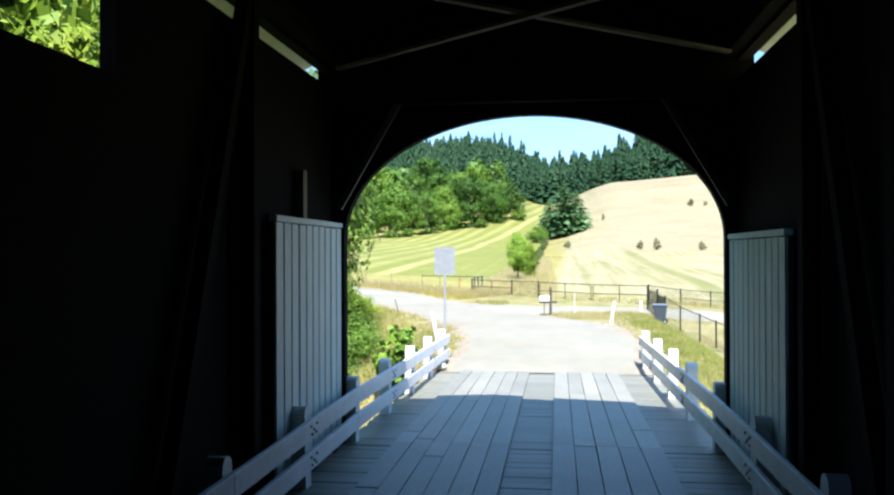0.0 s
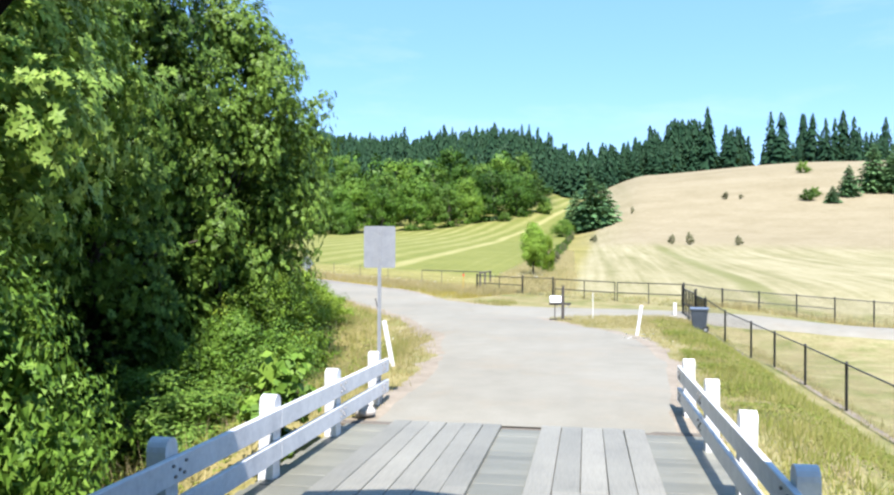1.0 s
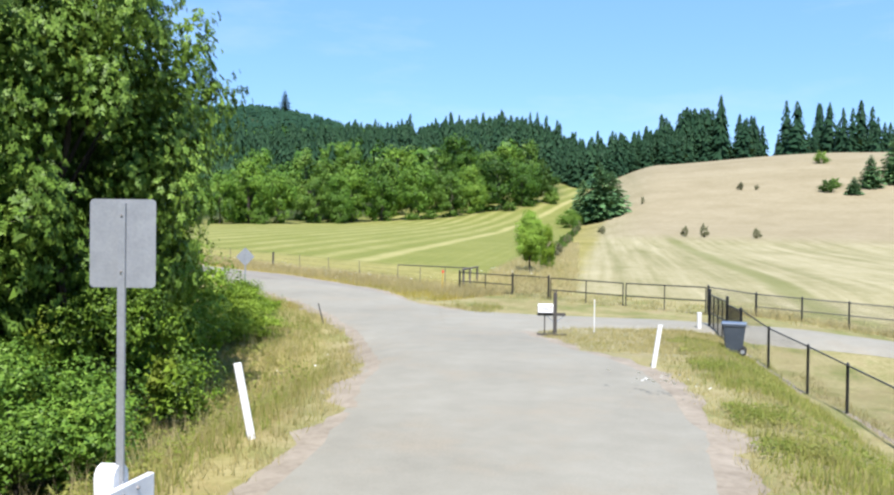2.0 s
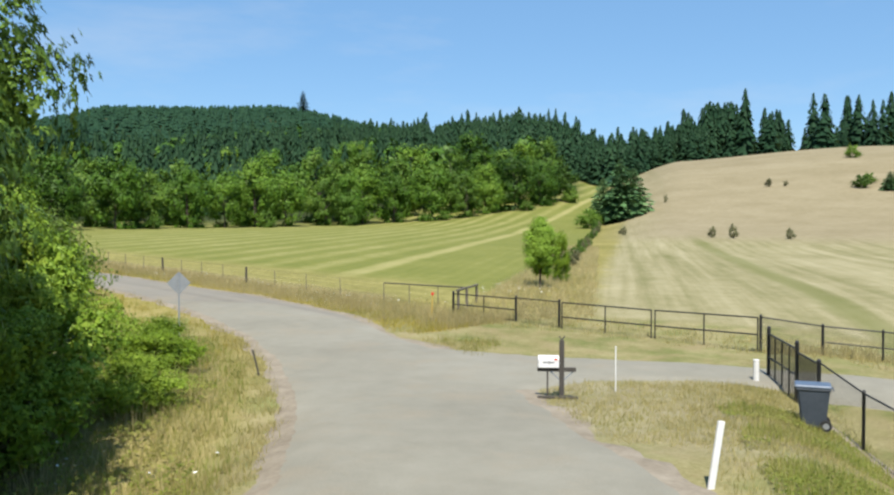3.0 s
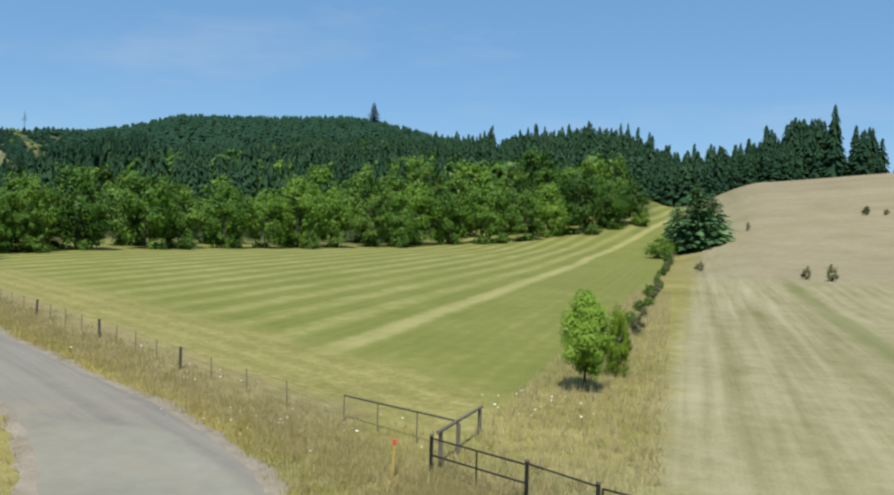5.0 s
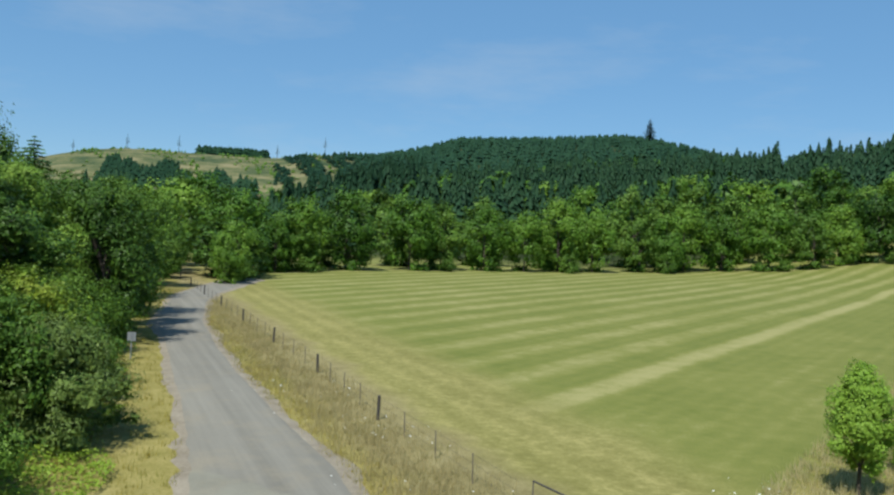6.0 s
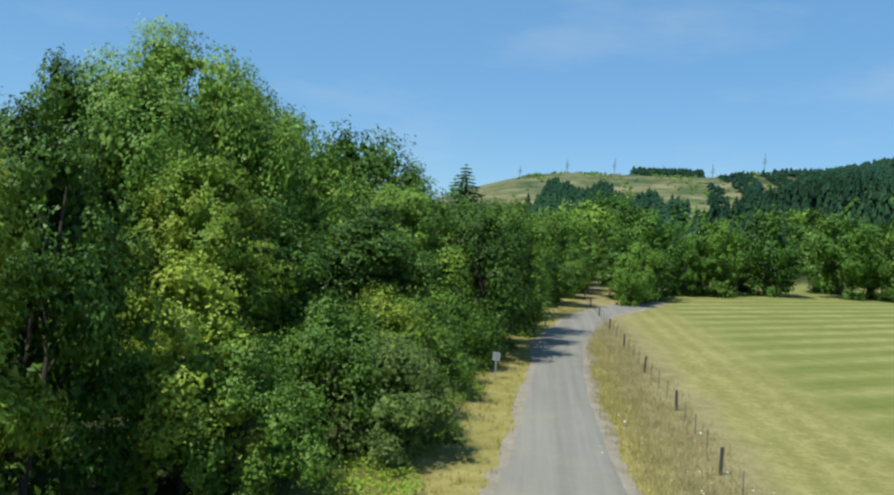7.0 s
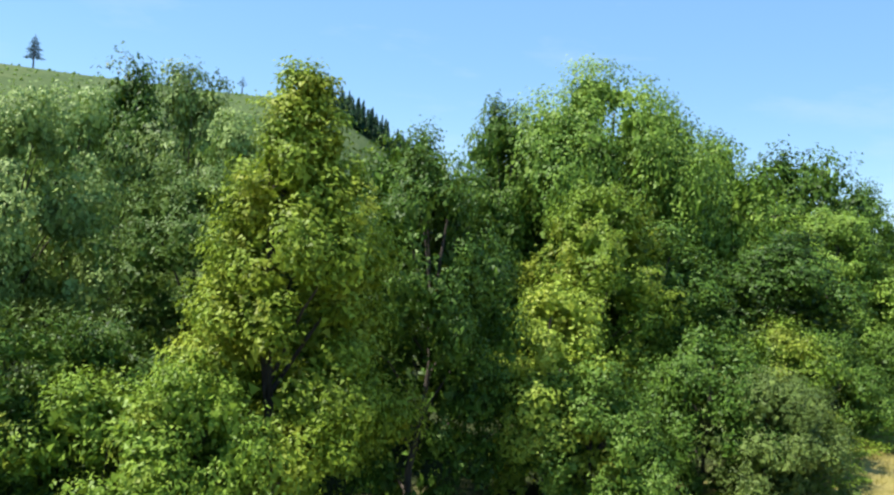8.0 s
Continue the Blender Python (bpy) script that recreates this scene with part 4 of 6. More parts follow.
def yard_fence():
    pts = [(6.4, 34.9), (7.0, 33.2), (7.56, 30.4), (7.82, 27.4), (7.88, 23.3), (7.9, 19.1), (7.9, 14.9), (7.9, 10.7)]
    fence = tagged(empty("chain_link_fence"), "black chain-link fence with steel posts above the grassy bank", "fence")
    zs = [-0.85, -1.3, -1.52, -1.62, -1.62, -1.62, -1.62, -1.65]
    for k, ((x, y), z) in enumerate(zip(pts, zs)):
        pipe_post(fence, x, y, z, z + 1.5, 0.04)
        if k:
            (x0, y0), z0 = pts[k - 1], zs[k - 1]
            part("top_rail", rod(bmesh.new(), (x0, y0, z0 + 1.47), (x, y, z + 1.47), 0.022), M_BLACKMETAL, fence)
            part("bottom_wire", rod(bmesh.new(), (x0, y0, z0 + 0.05), (x, y, z + 0.05), 0.01, seg=5), M_BLACKMETAL, fence)
            wire_mesh(fence, (x0, y0), (x, y), z0, z, 1.45)
    gate = tagged(empty("driveway_gate"), "black barred driveway gate standing open beside the fence", "gate")
    a, b, c = Vector((5.85, 38.75, -0.62)), Vector((6.12, 36.1, -0.72)), Vector((6.4, 34.9, -0.85))
    for q, h in ((a, 1.68), (b, 1.68), (c, 1.5)):
        pipe_post(gate, q.x, q.y, q.z, q.z + h, 0.055)
    for p, q, n in ((a, b, 3), (b, c, 11)):
        for v in (0.1, 0.8, 1.5) if n == 3 else (0.12, 1.42):
            part("rail", rod(bmesh.new(), p + Vector((0, 0, v)), q + Vector((0, 0, v)), 0.028), M_BLACKMETAL, gate)
        for k in range(1, n + 1):
            m = p.lerp(q, k / (n + 1))
            part("bar", rod(bmesh.new(), m + Vector((0, 0, 0.1)), m + Vector((0, 0, 1.5 if n == 3 else 1.42)), 0.022 if n == 3 else 0.013, seg=6), M_BLACKMETAL, gate)
    wire_mesh(gate, a[:2], b[:2], a.z + 0.08, b.z + 0.08, 1.4, 0.045, 0.008)
    wire_mesh(gate, b[:2], c[:2], b.z + 0.08, c.z + 0.08, 1.3, 0.045, 0.007)


yard_fence()


def wood_brace():
    br = tagged(empty("fence_brace"), "weathered wooden corner brace of the field fence", "fence")
    pts = [(-5.95, 51.75), (-5.8, 53.2), (-5.7, 55.6)]
    for x, y in pts:
        part("post", rod(bmesh.new(), (x, y, at_ground(x, y) - 0.3), (x, y, 1.12), 0.075, 0.065, 9), M_POSTWOOD, br)
    part("top_pole", rod(bmesh.new(), (-5.97, 51.5, 1.16), (-5.68, 55.8, 1.19), 0.06, 0.05, 9), M_POSTWOOD, br)
    rail = tagged(empty("pipe_rail"), "thin rusty pipe rail on posts in tall grass", "rail")
    part("pipe", rod(bmesh.new(), (-10.7, 55.65, 1.22), (-5.8, 53.1, 1.2), 0.032), M_OLDWOOD, rail)
    for x, y in ((-10.7, 55.65), (-9.1, 54.8), (-7.4, 53.93)):
        part("leg", rod(bmesh.new(), (x, y, at_ground(x, y) - 0.2), (x, y, 1.2), 0.022), M_POSTWOOD, rail)


wood_brace()


def field_wire_fence():
    """Wooden posts with steel pickets between them and strands of wire, along the hay field."""
    posts = [(-10.9 - 9.65 * k, 55.15 + 6.05 * k) for k in range(9)]
    posts = [(x + (0.9 if k == 1 else 0.0) * -0.6, y) for k, (x, y) in enumerate(posts)]
    for k, (x, y) in enumerate(posts):
        z = at_ground(x, y)
        if k:
            p = tagged(empty("fence_post", pose(x, y, z, (k * 7 % 5) - 2, (k * 3 % 5) - 2)), "dark weathered wooden post of the field fence", "post", "field fence posts")
            part("shaft", rod(bmesh.new(), (0, 0, -0.3), (0, 0, 1.02), 0.075, 0.065, 9), M_OLDWOOD, p)
        if k < len(posts) - 1:
            x1, y1 = posts[k + 1]
            for j in range(1, 4):
                u = j / 4
                px, py = x + (x1 - x) * u, y + (y1 - y) * u
                pk = tagged(empty("steel_picket", pose(px, py, at_ground(px, py), 0, (j * 5 + k) % 5 - 2)), "thin steel picket in the dry grass", "post", "fence pickets")
                part("shaft", box(bmesh.new(), -0.018, 0.018, -0.012, 0.012, -0.2, 1.0, 0.003), M_POSTWOOD, pk)
    wires = tagged(empty("fence_wire"), "thin wire strands strung along the field fence", "wire")
    for h in (0.35, 0.65, 0.95):
        for (x, y), (x1, y1) in zip(posts[:-1], posts[1:]):
            part("strand", rod(bmesh.new(), (x, y, at_ground(x, y) + h), (x1, y1, at_ground(x1, y1) + h), 0.004, seg=4), M_WIRE, wires)


field_wire_fence()

bm = bmesh.new()
bmesh.ops.create_icosphere(bm, subdivisions=2, radius=0.22)
for v in bm.verts:
    v.co = Vector((v.co.x * 1.3, v.co.y, v.co.z * 0.65)) * (0.85 + 0.3 * noise.noise(v.co * 4))
rock = link("rock", bm, M_STONE, label="pale rough rock under the rail end", category="rock", shade=True)
rock.location = (-2.95, 10.4, -0.08)


# ---- trees ----
def unit(v):
    return v / np.maximum(np.linalg.norm(v, axis=-1, keepdims=True), 1e-6)


def leaves(P, N, L, W, rng, corners=4):
    """One leaf of four or three corners at each place, facing along N."""
    n = len(P)
    T = unit(np.cross(N, rng.normal(size=(n, 3))))
    T[:, 2] -= 0.25
    T = unit(T)
    B = unit(np.cross(N, T))
    s = (0.6 + 0.8 * rng.random(n))[:, None]
    if corners == 3:
        v = np.stack([P - T * L * 0.5 * s + B * W * 0.5 * s, P - T * L * 0.5 * s - B * W * 0.5 * s, P + T * L * 0.5 * s], 1).reshape(-1, 3)
        return v, np.arange(3 * n).reshape(n, 3)
    cup = unit(N) * (L * 0.12) * s
    v = np.stack([P - T * L * 0.5 * s, P + B * W * 0.5 * s + cup, P + T * L * 0.5 * s, P - B * W * 0.5 * s + cup], 1).reshape(-1, 3)
    return v, np.arange(4 * n).reshape(n, 4)


def tube(path, radii, seg=6):
    path, radii = np.asarray(path, float), np.asarray(radii, float)
    d = unit(np.gradient(path, axis=0))
    ref = np.where(np.abs(d[:, 2:3]) > 0.9, [[1.0, 0, 0]], [[0, 0, 1.0]])
    a = unit(np.cross(d, ref))
    b = np.cross(d, a)
    t = np.linspace(0, 2 * np.pi, seg, endpoint=False)
    v = path[:, None] + (a[:, None] * np.cos(t)[None, :, None] + b[:, None] * np.sin(t)[None, :, None]) * radii[:, None, None]
    n = len(path)
    i = np.arange(n * seg).reshape(n, seg)
    j = np.roll(i, -1, 1)
    return v.reshape(-1, 3), np.stack([i[:-1], j[:-1], j[1:], i[1:]], -1).reshape(-1, 4)


def joined(pieces):
    vs, fs, k = [], [], 0
    for v, f in pieces:
        vs.append(v)
        fs.append(f + k)
        k += len(v)
    return np.concatenate(vs), np.concatenate(fs)


def sprays(P, N, L, W, rng, pairs=3):
    """Feathered leaves: leaflets in pairs along a stalk, one more at its tip."""
    n = len(P)
    T = unit(np.cross(N, rng.normal(size=(n, 3))))
    T[:, 2] -= 0.2
    T = unit(T)
    B = unit(np.cross(N, T))
    s = (0.65 + 0.7 * rng.random(n))[:, None] * L
    vs = []
    for k in range(pairs):
        root = P + T * s * (0.15 + 0.26 * k) - N * s * 0.03 * k
        for side in (-1, 1):
            d = unit(T * 0.75 + B * side + 0.15 * rng.normal(size=(n, 3)))
            w = unit(np.cross(N, d)) * W * s
            vs.append(np.stack([root + d * s * 0.08 + w, root + d * s * 0.08 - w, root + d * s * 0.55], 1))
    root = P + T * s * (0.03 + 0.26 * pairs)
    vs.append(np.stack([root + B * W * s, root - B * W * s, root + T * s * 0.5 - N * s * 0.06], 1))
    v = np.concatenate(vs).reshape(-1, 3)
    return v, np.arange(len(v)).reshape(-1, 3)


def broadleaf(name, seed, h, r, leaf, count, clumps, low=0.12, peak=0.45, material=None, spread=0.24, slim=0.42, droop=0.0, corners=3, feathered=False, fill_share=0.42, taper=0.6, tight=0.25, ruffle=0.34):
    """A leafy tree: tapered trunk and limbs, and boughs of leaves with dark gaps between them."""
    rng = np.random.default_rng(seed)
    limbs = max(5, clumps // 4)
    limb = rng.integers(0, limbs, clumps)
    lu, la = (rng.permutation(limbs) + rng.random(limbs)) / limbs, np.arange(limbs) * 2.4 + rng.normal(0, 0.3, limbs)
    u = np.clip(low + (1 - low) * (lu[limb] ** 0.85 + rng.normal(0, 0.2 - 0.13 * tight, clumps) * (0.4 + 0.6 * (lu[limb] < 0.85))), low, 1.0)
    prof = np.where(u < peak, 0.55 + 0.45 * np.sin(0.5 * np.pi * (u - low) / (peak - low)), np.cos(0.5 * np.pi * np.clip((u - peak) / (1.04 - peak), 0, 1)) ** taper)
    az = la[limb] + rng.normal(0, 1.3 - 0.9 * tight, clumps)
    lobe = (0.8 + 0.35 * rng.random(limbs))[limb] + 0.12 * np.sin(3 * az + seed) + 0.1 * np.sin(5 * az + 2 * seed + 6 * u)
    rad = r * prof * lobe * (0.42 + 0.6 * np.sqrt(rng.random(clumps)))
    C = np.stack([rad * np.cos(az), rad * np.sin(az), u * h * 0.96], 1)
    R = r * spread * (0.5 + 0.85 * rng.random(clumps) ** 1.4) * (0.6 + 0.4 * prof)
    w = R ** 2
    pick = rng.choice(clumps, count, p=w / w.sum())
    out = unit(C * np.array([1, 1, 0.1]) + np.array([0, 0, 1e-3]))[pick]
    d = unit(rng.normal(size=(count, 3)) + 0.45 * out + np.array([0, 0, 0.35]))
    k = 0.78 + 0.28 * rng.random(count) ** 0.7
    lump = 1 + 0.26 * np.sin(5 * d[:, 0] + pick) * np.sin(5 * d[:, 1] + 2 * pick) + 0.2 * np.sin(8 * d[:, 2] + 3 * pick)
    stray = rng.random(count) < 0.06
    k = np.where(stray, k * (1.05 + 0.3 * rng.random(count)), k)
    P = C[pick] + d * (R[pick] * k * lump)[:, None] * np.array([1.0, 1.0, 1.12])
    P[:, 2] -= droop * np.linalg.norm(P[:, :2], axis=1) ** 2 / max(r, 0.1)
    P[:, 2] = np.maximum(P[:, 2], 0.05)
    N = unit(0.8 * d + 0.4 * out + np.array([0, 0, 0.22]) + ruffle * rng.normal(size=(count, 3)))
    tree = empty(name)
    fill = max(int(count * fill_share), 20)
    inner = rng.choice(clumps, fill, p=w / w.sum())
    deep = np.where(rng.random(fill) < 0.5, 0.62, 0.92)[:, None]
    Q = C[inner] * np.concatenate([deep, deep, np.full((fill, 1), 0.96)], 1) + rng.normal(0, 0.26, (fill, 3)) * R[inner][:, None]
    Q[:, 2] = np.maximum(Q[:, 2], 0.1)
    big = leaf * (1.3 if feathered else 2.2)
    outer_leaves = sprays(P, N, leaf * 1.45, 0.19, rng, 2) if feathered else leaves(P, N, leaf, leaf * slim, rng, corners)
    cloud("crown", *joined([outer_leaves, leaves(Q, rng.normal(size=(fill, 3)), big, big * 0.8, rng, corners)]), material or M_LEAF, tree)
    wob = np.cumsum(rng.normal(0, 0.02 * h, (7, 2)), 0)
    path = np.column_stack([wob[:, 0] - wob[0, 0], wob[:, 1] - wob[0, 1], np.linspace(-0.3, 0.86 * h, 7)])
    pieces = [tube(path, np.linspace(0.016 * h, 0.003 * h, 7) + 0.008, 8)]
    for c in rng.choice(clumps, min(clumps, 16), replace=False):
        zb = np.clip(C[c, 2] * 0.55, 0.05 * h, 0.8 * h)
        base = np.array([np.interp(zb, path[:, 2], path[:, 0]), np.interp(zb, path[:, 2], path[:, 1]), zb])
        mid = base * 0.5 + C[c] * 0.5 + np.array([0, 0, 0.03 * h])
        pieces.append(tube(np.array([base, mid, C[c]]), [0.006 * h, 0.0035 * h, 0.0012 * h + 0.003], 5))
    cloud("trunk", *joined(pieces), M_BARK, tree, shade=True)
    return tree


def spruce(name, seed, h, r, whorls=34, per=9, material=None, low=0.05):
    """A conifer: straight trunk and drooping whorls of needle sprays."""
    rng = np.random.default_rng(seed)
    tree = empty(name)
    P, T, L = [], [], []
    for k in range(whorls):
        u = k / (whorls - 1)
        z = h * (low + (0.99 - low) * u)
        reach = r * (1 - u) ** 0.7 * (0.74 + 0.45 * rng.random()) + 0.05 * r
        for j in range(per):
            a = 2 * np.pi * (j + rng.random()) / per
            q = reach * (0.65 + 0.5 * rng.random())
            for s in (0.3, 0.55, 0.8, 1.0):
                for side in (-1, 1):
                    b = a + side * (0.12 + 0.22 * rng.random())
                    P.append((np.cos(b) * q * s, np.sin(b) * q * s, z - 0.32 * q * s + 0.1 * q * s * s + 0.05 * h / whorls * rng.normal()))
                    T.append((np.cos(b), np.sin(b), -0.25 + 0.2 * rng.normal()))
                    L.append(q * 0.42 + 0.1)
    P, T, L = np.array(P), unit(np.array(T)), np.array(L)[:, None]
    B = unit(np.cross(T, np.array([0, 0, 1.0]) + 0.4 * rng.normal(size=P.shape)))
    v = np.stack([P - T * L * 0.5, P + B * L * 0.28 - (0, 0, 0.04), P + T * L * 0.5, P - B * L * 0.28 - (0, 0, 0.04)], 1).reshape(-1, 3)
    cloud("crown", v, np.arange(len(v)).reshape(-1, 4), material or M_NEEDLE, tree)
    cloud("trunk", *tube(np.array([(0, 0, -0.3), (0.02 * r, 0, h * 0.5), (0, 0, h * 0.98)]), [0.018 * h, 0.01 * h, 0.002 * h], 7), M_BARK, tree, shade=True)
    return tree


def plant(model, x, y, height, width, turn, own_h, own_r, label, category, group, sink=0.0):
    """A copy of a model, scaled to the height and crown radius."""
    m = Matrix.Translation((x, y, at_ground(x, y) - sink)) @ Matrix.Rotation(turn, 4, "Z") @ Matrix.Diagonal((width / own_r, width / own_r, height / own_h, 1))
    return tagged(copy_thing(model, m), label, category, group)


def retire(model):
    for o in (*model.children_recursive, model):
        bpy.data.objects.remove(o)


MODELS = {
    "ash": (broadleaf("ash_tree", 11, 14, 4.2, 0.15, 15000, 95, 0.3, 0.42, M_LEAF_A, 0.25, 0.38, corners=3, feathered=True, fill_share=0.6, tight=0.45), 14, 4.2),
    "ash2": (broadleaf("ash_tree", 12, 14, 4.2, 0.15, 19000, 95, 0.03, 0.38, M_LEAF_A, 0.255, 0.38, corners=3, feathered=True, fill_share=0.6, tight=0.45), 14, 4.2),
    "ash3": (broadleaf("ash_tree", 13, 11, 4.0, 0.15, 18000, 85, 0.2, 0.66, M_LEAF_A, 0.26, 0.4, corners=3, feathered=True, fill_share=0.6, tight=0.45), 11, 4.0),
    "oak": (broadleaf("leafy_tree", 21, 11, 4.0, 0.16, 27000, 110, 0.03, 0.42, M_LEAF, 0.21, 0.6), 11, 4.0),
    "dark": (broadleaf("leafy_tree", 22, 11, 4.0, 0.165, 18000, 105, 0.02, 0.4, M_LEAF_D, 0.21, 0.6), 11, 4.0),
    "yellow": (broadleaf("yellowing_tree", 31, 13, 3.0, 0.14, 46000, 190, 0.0, 0.2, M_LEAF_G, 0.25, 0.6, taper=0.78), 13, 3.0),
    "great": (broadleaf("leafy_tree", 24, 20, 8.4, 0.2, 42000, 150, 0.03, 0.45, M_LEAF, 0.2, 0.6, taper=0.5), 20, 8.4),
    "lime": (broadleaf("leafy_tree", 25, 11, 4.0, 0.16, 24000, 110, 0.02, 0.4, M_LEAF_L, 0.2, 0.6), 11, 4.0),
    "willow": (broadleaf("leafy_tree", 26, 10, 4.0, 0.13, 30000, 110, 0.02, 0.3, M_LEAF_W, 0.2, 0.34), 10, 4.0),
    "bush": (broadleaf("bush", 41, 4, 2.4, 0.095, 11500, 80, 0.05, 0.36, M_LEAF, 0.23, 0.6), 4, 2.4),
    "bush_y": (broadleaf("bush", 42, 4, 2.4, 0.1, 11500, 80, 0.05, 0.36, M_LEAF_Y, 0.23, 0.6), 4, 2.4),
    "bush_d": (broadleaf("bush", 47, 4, 2.4, 0.1, 11500, 80, 0.05, 0.36, M_LEAF_D, 0.23, 0.6), 4, 2.4),
    "gold": (broadleaf("bush", 48, 7, 2.5, 0.13, 15000, 90, 0.03, 0.3, M_LEAF_G, 0.25, 0.6, taper=0.5), 7, 2.5),
    "bush_o": (broadleaf("bush", 43, 4, 2.6, 0.11, 11500, 80, 0.01, 0.25, M_LEAF_O, 0.24, 0.3), 4, 2.6),
    "bush_b": (broadleaf("bush", 46, 4, 2.4, 0.12, 8000, 60, 0.02, 0.3, M_LEAF_B, 0.3), 4, 2.4),
    "scrub": (broadleaf("bush", 44, 4, 2.4, 0.4, 420, 26, 0.02, 0.35, M_SCRUB, 0.3, 0.5), 4, 2.4),
    "scrub_g": (broadleaf("bush", 45, 4, 2.4, 0.26, 1500, 40, 0.02, 0.35, M_LEAF_D, 0.3, 0.5), 4, 2.4),
    "row": (broadleaf("field_edge_tree", 51, 14, 6.0, 0.38, 5200, 95, 0.02, 0.48, M_LEAF_F, 0.235, 0.75, tight=0.5, ruffle=0.16), 14, 6.0),
    "row2": (broadleaf("field_edge_tree", 52, 14, 6.0, 0.38, 5200, 88, 0.02, 0.55, M_LEAF_F, 0.245, 0.75, tight=0.5, ruffle=0.16), 14, 6.0),
    "row3": (broadleaf("field_edge_tree", 53, 14, 5.4, 0.38, 4800, 90, 0.02, 0.45, M_LEAF_D, 0.235, 0.75, tight=0.5, ruffle=0.16), 14, 5.4),
    "side": (broadleaf("leafy_tree", 54, 14, 6.0, 0.24, 11500, 100, 0.02, 0.48, M_LEAF, 0.235, 0.65, tight=0.4), 14, 6.0),
    "side2": (broadleaf("leafy_tree", 55, 14, 6.0, 0.24, 11500, 92, 0.02, 0.55, M_LEAF, 0.245, 0.65, tight=0.4), 14, 6.0),
    "side3": (broadleaf("leafy_tree", 56, 14, 5.4, 0.24, 11000, 95, 0.02, 0.45, M_LEAF_D, 0.235, 0.65, tight=0.4), 14, 5.4),
    "pale": (broadleaf("leafy_tree", 23, 11, 4.0, 0.16, 22000, 62, 0.05, 0.5, M_LEAF_P, 0.25, 0.6), 11, 4.0),
    "pine": (spruce("pine_tree", 64, 22, 3.2, 16, 7, low=0.35), 22, 3.2),
    "snag": (spruce("pine_tree", 65, 18, 2.2, 7, 4, low=0.5), 18, 2.2),
    "spruce": (spruce("spruce_tree", 61, 14, 4.2, material=M_SPRUCE), 14, 4.2),
    "fir": (spruce("fir_tree", 62, 20, 3.4, 30, 7), 20, 3.4),
}
TREE_RNG = random.Random(8)


def grow(kind, x, y, top, width, label, category="tree", group="", height=None):
    """Plants a tree whose tip stands at the given level."""
    model, oh, orad = MODELS[kind]
    h = height if height else top - at_ground(x, y)
    return plant(model, x, y, h, width, TREE_RNG.random() * 6.28, oh, orad, label, category, group)


def creek_woods():
    g = "trees along the creek"
    a = "tall leafy ash tree overhanging the creek bank"
    for kind, x, y, top, w in (("ash3", -11.3, 23.4, 10.8, 3.4), ("ash2", -13.9, 19.5, 15.5, 4.6), ("ash", -14.5, 14.0, 15.5, 4.4), ("ash", -10.8, 8.0, 14.5, 4.6),
                               # the dark ones colour in the shaded gaps behind the ash trees
                               ("dark", -16.0, 19.5, 16, 4.6), ("dark", -17, 13, 17, 5.4), ("dark", -15.5, 5, 16, 5.0), ("dark", -17.0, 9.0, 17, 4.6), ("lime", -11.4, 1.6, 12.5, 4.4), ("oak", -13, -6, 11, 4.4), ("oak", -11.4, -8.5, 9, 4.0)):
        grow(kind, x, y, top, w, a, group=g)
    b = "bushy green shrub on the creek bank"
    # bush_d puts the deep shade of this bank into leaf colour
    for kind, x, y, top, w in (("bush_y", -9.6, 22.5, 1.7, 2.0), ("bush_b", -11.2, 27.6, 2.0, 1.9), ("bush", -8.2, 17.2, 1.0, 2.0), ("bush_d", -7.9, 12.0, 0.2, 2.2), ("bush", -7.7, 6.2, 2.4, 2.2),
                               ("bush", -6.3, 2.2, 0.1, 2.2), ("bush_y", -12.2, 30.0, 2.6, 2.2), ("bush_b", -10.4, 31.4, 0.75, 1.3), ("bush_b", -11.6, 34.6, 0.95, 1.3), ("bush_b", -12.8, 36.8, 1.1, 1.2), ("dark", -15.5, 28.5, 6.5, 3.2)):
        grow(kind, x, y, top, w, b, "bush", "bushes on the creek bank")


